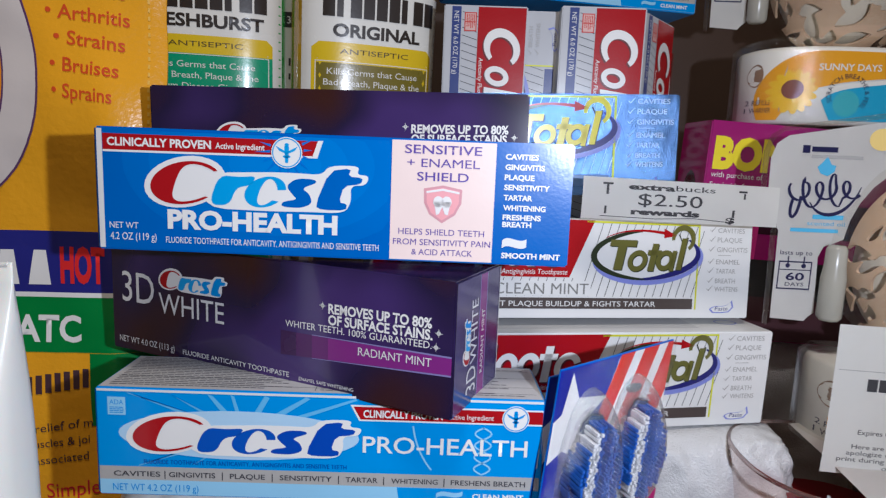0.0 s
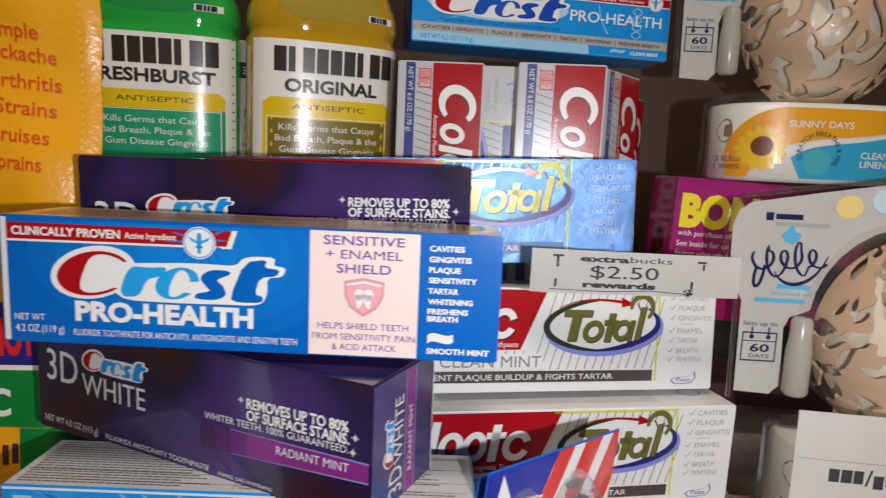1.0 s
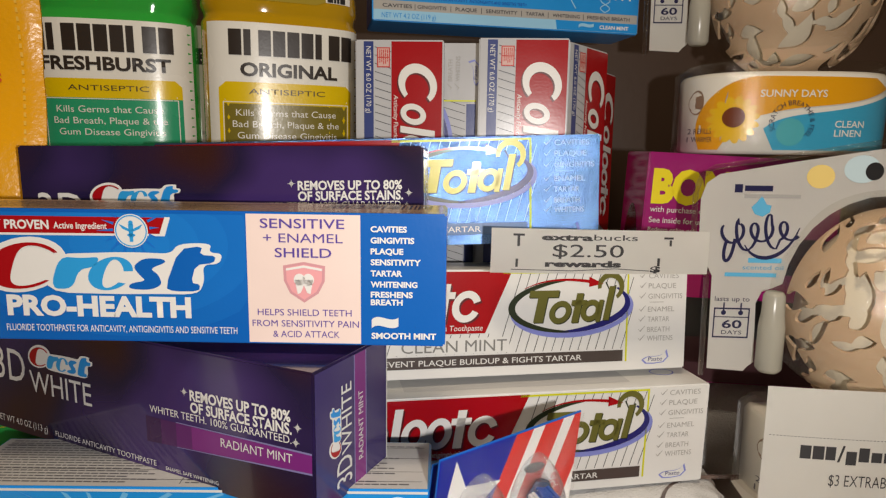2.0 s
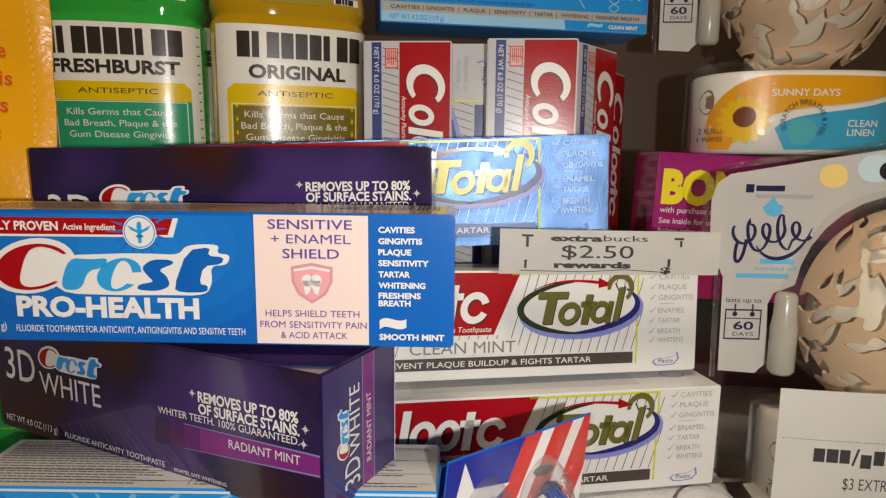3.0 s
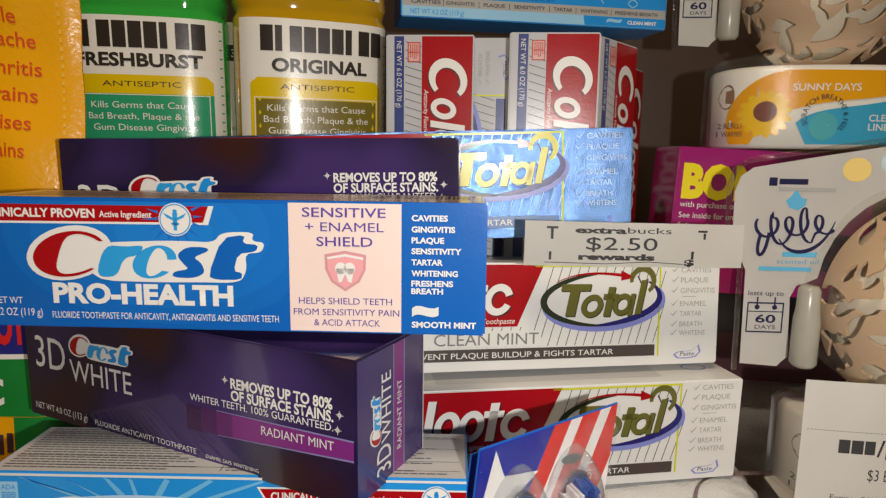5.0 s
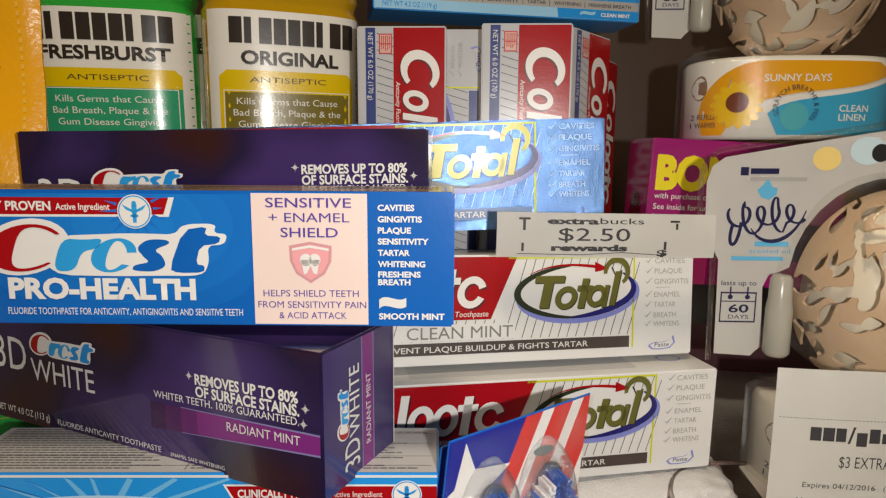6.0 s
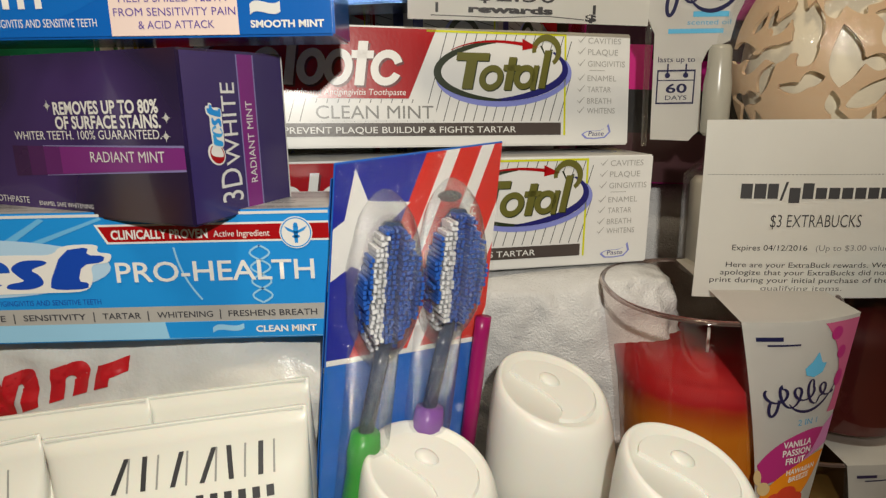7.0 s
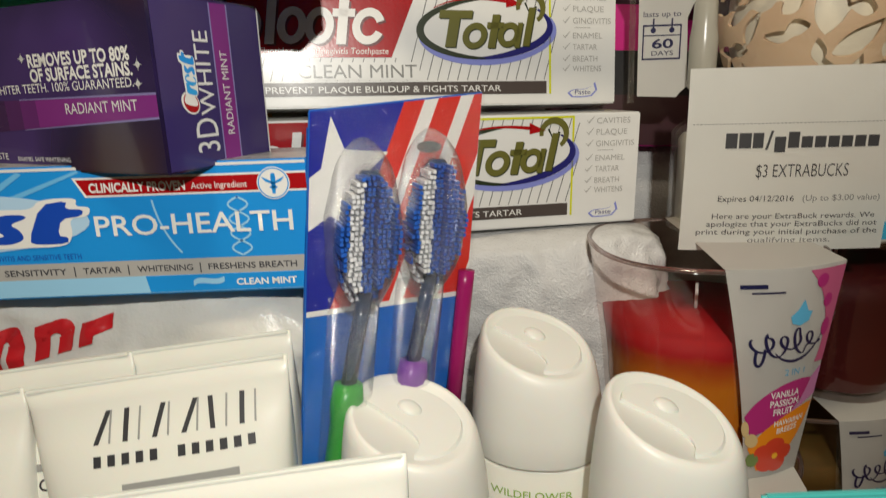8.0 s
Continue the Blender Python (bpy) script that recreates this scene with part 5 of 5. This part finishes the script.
def squeeze_tube(m, label, w, h, tone, printed=True, group="white tubes"):
    """Origin at the foot; the flat crimp is at the top."""
    tube = thing("squeeze_tube", m, label, "tube", group)
    rings = []
    for k in range(15):
        t = k / 14
        z = 22 + (h - 22 - 7) * t
        half_w = w / 2 * (0.62 + 0.38 * t ** 0.8)
        half_d = max(0.9, w / 2 * 0.52 * (1 - t ** 4.2) + 0.9)
        rings.append(super_ring(0, 0, z, half_w, half_d, 2.2 + 1.8 * t, 48))
    rings.append(super_ring(0, 0, h, w / 2 + 0.5, 0.9, 4, 48))
    body = smooth(part("tube_body", loft(rings), tone, tube))
    part("crimp", block(-w / 2 + 0.5, w / 2 - 0.5, -0.95, 0.95, h - 1.2, h + 0.3, 0.4), tone, tube)
    smooth(part("cap", loft([super_ring(0, 0, z, w * r, w * r * 0.8, 2.2, 36) for z, r in ((0, 0.27), (1.5, 0.285), (21, 0.295), (23, 0.28))]), CAP_WHITE, tube))
    if printed:
        skin = conform(body)
        s = w / 78.0
        x0 = -19.5 * s
        # maker's mark: six pairs of plain thick and thin strokes
        for k in range(6):
            u = x0 + 8.6 * s * k
            lean_k = (3.6, 0.4, 2.6, 3.6, -0.6, 0.4)[k] * s
            lay("logo_bar", [[(u, h - 17.2 * s), (u + 1.5 * s, h - 17.2 * s), (u + 1.5 * s + lean_k, h - 8.6 * s), (u + lean_k, h - 8.6 * s)]], GREY_INK, tube, skin, 3, cut=5)
            lay("logo_bar", [[(u + 4.4 * s, h - 17.2 * s), (u + 5.0 * s, h - 17.2 * s), (u + 5.4 * s, h - 8.6 * s), (u + 4.8 * s, h - 8.6 * s)]], SOFT_INK, tube, skin, 3, cut=5)
        lay("name_bar", [rect(x0 + k * 4.1 * s, x0 + (k * 4.1 + 2.2) * s, h - 23.2 * s, h - 20.2 * s) for k in range(12) if k != 5], GREY_INK, tube, skin, 3, cut=5)
        lay("small_print", [rect(x0 + 8 * s, x0 + 42 * s, h - 30.6 * s, h - 28.4 * s)], SOFT_INK, tube, skin, 3, cut=5)
        words("WHITE CLAY", x0 + 8 * s, x0 + 41 * s, h - 36.4 * s, 3.8 * s, GREY_INK, tube, skin, 3, cut=5, bold=0.01)
        words("MASK", x0 + 16 * s, x0 + 33 * s, h - 42.4 * s, 3.8 * s, GREY_INK, tube, skin, 3, cut=5, bold=0.01)
    return tube


def tube_pose(xt, yt, zt, h, yaw, lean, roll):
    """Pose that brings the middle of the crimp to a place."""
    turn = stand(0, 0, 0, yaw, lean, roll)
    foot = Vector((xt, yt, zt)) - turn @ Vector((0, 0, h / 1000))
    return Matrix.Translation(foot) @ turn


squeeze_tube(tube_pose(-0.0060, 0.2040, 0.1020, 175, 6, 5, 5.0), "white squeeze tube with dark lettering bars, crimp upwards", 86, 175, TUBE_WHITE)
squeeze_tube(tube_pose(-0.0650, 0.2160, 0.0985, 175, 4, 3, 6.0), "white squeeze tube with dark lettering bars behind another", 86, 175, TUBE_WHITE)
squeeze_tube(tube_pose(-0.0080, 0.2230, 0.1035, 175, 3, 1, 6.0), "white squeeze tube with dark lettering bars behind another", 84, 175, TUBE_WHITE)
squeeze_tube(tube_pose(-0.0960, 0.1980, 0.0900, 170, 12, 5, 8.0), "white squeeze tube with dark lettering bars at the side", 84, 170, TUBE_WHITE)
squeeze_tube(tube_pose(0.0315, 0.1520, 0.0965, 172, 4, 4, 5.5), "white squeeze tube with dark lettering bars in front", 100, 172, TUBE_WHITE)
squeeze_tube(tube_pose(-0.1735, 0.1800, 0.2230, 190, 0, 4, 6.5), "tall white tube beside the yellow pouch", 64, 190, TUBE_WHITE)
TEAL = plain("teal_plastic", (0.06, 0.38, 0.36), 0.2, 20, 0.05, 0.0002, coat=0.3)
squeeze_tube(tube_pose(0.2200, 0.1500, 0.0930, 165, 0, 4, 1.5), "glossy teal squeeze tube, crimp upwards", 100, 165, TEAL, False, "")

# ---- spray bottles with white caps ----
def spray_bottle(x, y, turn_deg, label, top=0.0880):
    h = (top - TABLE) * 1000
    bottle = thing("deodorant_bottle", pose(x, y, TABLE, 0, 0, turn_deg), label, "bottle", "white bottles")
    tall = 45
    seam = h - tall
    q = tall / 54
    body = smooth(part("bottle_body", loft([super_ring(0, 0, z, a, b, 2.3, 44) for z, a, b in ((0, 24, 20), (2, 26, 22), (seam * 0.5, 28, 24), (seam - 1.5, 27.6, 24), (seam - 0.6, 27.0, 23.4))]), TUBE_WHITE, bottle))
    prof = [(0, 27.3), (1.2, 27.6), (14, 27.4), (28, 26.6), (40, 25.4), (48, 24.2), (51.6, 23.2), (53.2, 22.2), (53.9, 21.2), (53.5, 20.2), (52.8, 19.6)]
    def slope(bm):
        for v in bm.verts:
            k = max(0.0, (v.co.z * 1000 - seam) / tall) ** 2
            v.co.z += k * (-0.28 * v.co.x + 0.32 * v.co.y)
        return bm

    lid = smooth(part("cap", slope(loft([super_ring(0, 0, seam + z * q, r, r * 0.9, 2.15, 48) for z, r in prof])), CAP_WHITE, bottle, "smooth white cap"))
    # sculpted top: a flowing half pad with a finger button
    pad = curve((-18, 2), (-16, 18), (12, 20), (18, 5), 12) + curve((18, 5), (21, -7), (12, -17), (3, -18.5), 8) + curve((3, -18.5), (9, -8), (-4, -5), (-18, 2), 10)[:-1]
    bm = bmesh.new()
    low = [bm.verts.new((u / 1000, v * 0.9 / 1000, (seam + tall - 1.4) / 1000)) for u, v in pad]
    high = [bm.verts.new((u * 0.95 / 1000, v * 0.855 / 1000, (seam + tall + 0.4) / 1000)) for u, v in pad]
    n = len(low)
    for k in range(n):
        bm.faces.new((low[k], low[(k + 1) % n], high[(k + 1) % n], high[k]))
    bm.faces.new(high)
    bmesh.ops.recalc_face_normals(bm, faces=bm.faces[:])
    part("cap_pad", slope(bm), CAP_WHITE, lid)
    bm = bmesh.new()
    bmesh.ops.create_uvsphere(bm, u_segments=20, v_segments=10, radius=1)
    for v in bm.verts:
        v.co = Vector((v.co.x * 4.5 - 1, v.co.y * 3.2 + 3, v.co.z * 2.0 + seam + tall + 0.2)) / 1000
    smooth(part("cap_button", slope(bm), CAP_WHITE, lid))
    skin = conform(body)
    green = ink(0.25, 0.42, 0.05)
    words("WILDFLOWER", -18, 15, seam - 13, 3.6, green, bottle, skin, 3, cut=4)
    words("MEADOW", -14, 11, seam - 19.6, 3.6, green, bottle, skin, 3, cut=4)
    return bottle


spray_bottle(0.0775, 0.2160, -4, "white bottle with a smooth rounded cap", 0.0775)
spray_bottle(0.1270, 0.2560, -8, "white bottle with green lettering and a rounded cap", 0.0885)
spray_bottle(0.1690, 0.2140, 0, "white bottle with a smooth rounded cap", 0.0778)

# ---- toothbrush blister packs ----
FLAG_BLUE, FLAG_RED = ink(0.012, 0.02, 0.30), ink(0.66, 0.03, 0.02)
CARD_SKY = ink(0.006, 0.13, 0.52)
BRISTLE_BLUE = plain("blue_bristles", (0.02, 0.11, 0.48), 0.35, 60, 0.2)
BRISTLE_WHITE = plain("white_bristles", (0.72, 0.73, 0.75), 0.45, 60, 0.1)
NECK = plain("clear_blue_handle", (0.10, 0.16, 0.28), 0.12, 20, 0.05, transmit=0.5)


def brush_pack(m, label):
    pack = thing("toothbrush_pack", m, label, "toothbrush pack", "toothbrush packs")
    W, H = 70, 254
    card = block(0, W, 0, 0.8, 0, H, 0.2)
    for v in card.verts:
        if v.co.z > 0.2:
            v.co.z += (v.co.x * 1000 / W - 0.3) * 0.010
    part("backing_card", card, CARD_SKY, pack, "printed card with a star and stripes")

    def rim(u):
        return H - 0.6 + (u / W - 0.3) * 10

    lay("star_field", [[(0.3, 182), (45, 182), (45, rim(45)), (0.3, rim(0.3))]], FLAG_BLUE, pack, front, 0)
    lay("stripe_field", [[(9, 182), (W - 0.3, 182), (W - 0.3, rim(W)), (35.5, rim(35.5))]], FLAG_RED, pack, front, 1)
    for k in range(4):
        u = 17 + 16 * k
        face = [(u, 182), (u + 6, 182), (u + 33, rim(u + 33)), (u + 27, rim(u + 27))]
        if u + 27 > W:
            face = [(u, 182), (min(W - 0.3, u + 6), 182), (W - 0.3, 182 + (W - u - 6) * 2.66), (W - 0.3, 182 + (W - u) * 2.66)]
        lay("white_stripe", [face], WHITE, pack, front, 2)
    lay("white_star", [[(0.4, 211), (0.4, 229), (4.5, 232), (7.5, 249.5), (13, 238.5), (30, 238), (17.5, 227), (16.5, 212), (8, 216)]], WHITE, pack, front, 3)
    lay("white_edge", [rect(0.3, W - 0.3, 180.5, 182.5)], WHITE, pack, front, 3)
    words("SOFT", 0, 12, 0, 4, WHITE, pack, front, 4, turn=lambda u, v: (60 - v, 226 + u), bold=0.02)
    lay("hang_slot", [oval(47, 240, 5.5, 2.2, 20)], BLACK, pack, front, 4)
    wrap = bmesh.new()
    rows = []
    for b in range(41):
        v = 110 + 144 * b / 40
        rows.append([wrap.verts.new((u / 1000, (-1.6 - 1.1 * abs(noise.noise(Vector((u * 0.11, v * 0.07, 2)))) - 0.5 * noise.noise(Vector((u * 0.3, v * 0.22, 7)))) / 1000, (v + (u / W - 0.3) * 10 * b / 40) / 1000)) for u in [W * a / 24 for a in range(25)]])
    for low_row, high_row in zip(rows, rows[1:]):
        for a in range(24):
            wrap.faces.new((low_row[a], low_row[a + 1], high_row[a + 1], high_row[a]))
    film_sheet = smooth(part("clear_wrap", wrap, WRAP, pack, "crinkled clear plastic wrap"))
    film_sheet.visible_shadow = False
    rng = random.Random(21)
    for n, (cx, cz, grip) in enumerate(((17.5, 211, (0.02, 0.34, 0.03)), (45.0, 215, (0.24, 0.06, 0.40)))):
        brush = new("toothbrush")
        brush.parent = pack
        smooth(part("head", loft([super_ring(0, 0, z, a, 2.2, 2.4, 20) for z, a in ((-24, 3), (-18, 7), (0, 8.5), (16, 7), (21, 3))]), NECK, brush)).matrix_basis = pose((cx + 3) / 1000, -0.0045, cz / 1000, 0, 0, 0)
        for tone, name in ((BRISTLE_BLUE, "bristle_field"), (BRISTLE_WHITE, "bristle_strip")):
            bm = bmesh.new()
            for i in range(-13, 14):
                for j in range(-6, 7):
                    u, v = j * 1.75 + rng.uniform(-0.25, 0.25), i * 1.75 + rng.uniform(-0.25, 0.25)
                    if (u / 10.8) ** 2 + (v / 20.5) ** 2 > 1 or ((-4 <= j <= -2 and abs(i) < 11) != (name == "bristle_strip")):
                        continue
                    l = 9.0 + rng.uniform(-0.7, 0.7) - (2.5 if -1 <= j <= 1 else 0) + (1.5 if j > 4 else 0)
                    r = 0.60
                    q = [bm.verts.new(((u + cx + 1 + a * r + (0 if z == 0 else -2.2)) / 1000, (-6 - z) / 1000, (v + cz + b * r) / 1000)) for z in (0, l) for a, b in ((-1, -1), (1, -1), (1, 1), (-1, 1))]
                    for f in ((0, 1, 5, 4), (1, 2, 6, 5), (2, 3, 7, 6), (3, 0, 4, 7), (4, 5, 6, 7)):
                        bm.faces.new([q[x] for x in f])
            tagged(part(name, bm, tone, brush), kind="stuff")
        lean_x = -6
        smooth(part("neck", loft([super_ring(cx + 3 + lean_x * t, -5, cz - 22 - 38 * t, 3.0, 2.6, 2, 16) for t in (0, 0.4, 1.0)]), NECK, brush))
        tone = plain("grip_%d" % n, grip, 0.3, 30, 0.1, 0.0004)
        smooth(part("grip", loft([super_ring(cx - 3 + lean_x * t, -6, cz - 56 - 124 * t, a, 5, 2.4, 20) for t, a in ((0, 5), (0.06, 6.2), (0.12, 5.4), (0.3, 7), (0.8, 6), (1, 4))]), tone, brush))
        # clear blister lobe over the head and a channel over the handle
        lobe = bmesh.new()
        bmesh.ops.create_uvsphere(lobe, u_segments=32, v_segments=20, radius=1)
        for v in lobe.verts:
            k = 1 + 0.03 * math.sin(11 * v.co.z)
            v.co = Vector((v.co.x * 0.0135 * k + (cx + 1.5) / 1000, min(-0.0012, v.co.y * 0.020), v.co.z * 0.032 + cz / 1000))
        shell = smooth(part("blister", lobe, BLISTER, brush))
        shell.visible_shadow = False
        chan = smooth(part("blister_channel", loft([super_ring(cx - 1 + lean_x * t, -4, cz - 24 - 160 * t, 8.5, 8, 3, 20) for t in (0, 0.3, 0.7, 1)]), BLISTER, brush))
        chan.visible_shadow = False
    smooth(part("gum_pick", loft([super_ring(66 - 2 * t, -4, 192 - 60 * t, 3.4, 3, 2, 14) for t in (0, 0.1, 0.5, 1)]), plain("magenta_plastic", (0.35, 0.01, 0.12), 0.3, 20, 0.1), pack))
    return pack


pack_a = brush_pack(stand(0.0245, 0.2120, -0.0640, 36, -2, -5.5), "toothbrush twin pack on a star and stripe card")
tagged(copy_thing(pack_a, stand(0.0215, 0.2200, -0.0700, 36, -2, -5.5)), "second toothbrush pack half hidden behind the first")

# ---- yellow patch pouch ----
POUCH = plain("yellow_foil_pouch", (0.78, 0.36, 0.005), 0.25, 14, 0.10, 0.0022, coat=0.35)
pouch = thing("patch_pouch", stand(-0.3300, 0.2780, -0.0750, 8, 1), "yellow pain patch pouch with blue and green bands", "pouch")
bm = bmesh.new()
nu, nv = 46, 70
for side in (-1, 1):
    grid = []
    for b in range(nv + 1):
        row = []
        for a in range(nu + 1):
            u, v = 184 * a / nu, 480 * b / nv
            puff = min(1, min(u, 184 - u) / 26) ** 0.7 * min(1, min(v, 480 - v) / 40) ** 0.7
            wave = noise.noise(Vector((u * 0.02, v * 0.018, side * 3))) * 4.0 + noise.noise(Vector((u * 0.07, v * 0.05, side * 5))) * 1.0
            edge = 5.0 * noise.noise(Vector((v * 0.02, 4.0, 0))) * (u / 184) ** 4
            row.append(bm.verts.new(((u + edge) / 1000, (side * (10 * puff + 0.4) + wave * puff + 1.5 * math.sin(v * 0.05)) / 1000, v / 1000)))
        grid.append(row)
    for b in range(nv):
        for a in range(nu):
            bm.faces.new((grid[b][a], grid[b][a + 1], grid[b + 1][a + 1], grid[b + 1][a]))
bmesh.ops.remove_doubles(bm, verts=bm.verts[:], dist=0.0002)
bmesh.ops.recalc_face_normals(bm, faces=bm.faces[:])
body = smooth(part("pouch_body", bm, POUCH, pouch))
skin = conform(body)
DU, DV = 80, 172
NAVY_BAND, GREEN_BAND = ink(0.018, 0.02, 0.20), ink(0.006, 0.20, 0.035)
ORANGE_RED, DARK_RED = ink(0.60, 0.07, 0.01), ink(0.55, 0.015, 0.02)
POUCH_TEXT = ink(0.06, 0.03, 0.04)
lay("blue_band", [rect(1, 180, DV + 92, DV + 124)], NAVY_BAND, pouch, skin, 3, cut=5)
lay("white_line", [rect(1, 180, DV + 89.5, DV + 92)], WHITE, pouch, skin, 3, cut=5)
lay("green_band", [[(1, DV + 62), (180, DV + 60), (180, DV + 89.5), (1, DV + 89.5)], rect(146, 180, DV + 20, DV + 60)], GREEN_BAND, pouch, skin, 3, cut=5)
for k in range(5):
    u = DU - 26 + 15.5 * k
    lay("logo_bar", [[(u, DV + 96), (u + 11, DV + 96), (u + 9, DV + 114), (u + 3, DV + 114)]], WHITE, pouch, skin, 5, cut=5)
words("HOT", DU + 52, DU + 74, DV + 98, 18, ink(0.66, 0.02, 0.02), pouch, skin, 6, bold=0.05, cut=5)
words("PATC", DU + 22, DU + 62, DV + 66.5, 14, WHITE, pouch, skin, 5, bold=0.03, cut=5)
lay("name_bar", [rect(DU + 30 + k * 4.6, DU + 33 + k * 4.6, DV + 37 + 0.7 * k, DV + 47 + 0.7 * k) for k in range(8)], POUCH_TEXT, pouch, skin, 4, cut=5)
for t, u0, u1, v, h in (("relief of m", 38, 66, 17, 5), ("muscles & joi", 32, 64, 7.5, 5), ("associated", 36, 63, -2, 5)):
    words(t, DU + u0, DU + u1, DV + v, h, POUCH_TEXT, pouch, skin, 4, cut=5, rise=3)
for t, u0, u1, v, h in (("\u2022 Simple", 34, 68, -22, 9), ("backache", 32, 66, -36, 9)):
    words(t, DU + u0, DU + u1, DV + v, h, DARK_RED, pouch, skin, 4, cut=5, rise=3)
for t, u0, u1, v in (("\u2022 Simple", 50, 79, 254), ("backache", 54, 86, 243), ("\u2022 Arthritis", 50, 88, 230), ("\u2022 Strains", 54, 86, 217.5), ("\u2022 Bruises", 52.5, 83.5, 204.4), ("\u2022 Sprains", 53.5, 81, 191.5)):
    words(t, DU + u0, DU + u1, DV + v, 7.2, ORANGE_RED, pouch, skin, 4, cut=5, rise=-2.5, bold=0.01)
# picture panel as a plain white curved band with a dark outline
arc_out = curve((DU + 4, DV + 290), (DU + 52, DV + 215), (DU + 48, DV + 165), (DU + 2, DV + 138), 22)
lay("picture_outline", stroke(arc_out, 17), ink(0.10, 0.04, 0.12), pouch, skin, 3, cut=5)
lay("picture_band", stroke(arc_out, 15), ink(0.62, 0.56, 0.52), pouch, skin, 5, cut=5)
lay("seam", [rect(176 + 0.0 * k, 177, 8 + 4 * k, 10 + 4 * k) for k in range(116)], ink(0.78, 0.45, 0.05), pouch, skin, 3)
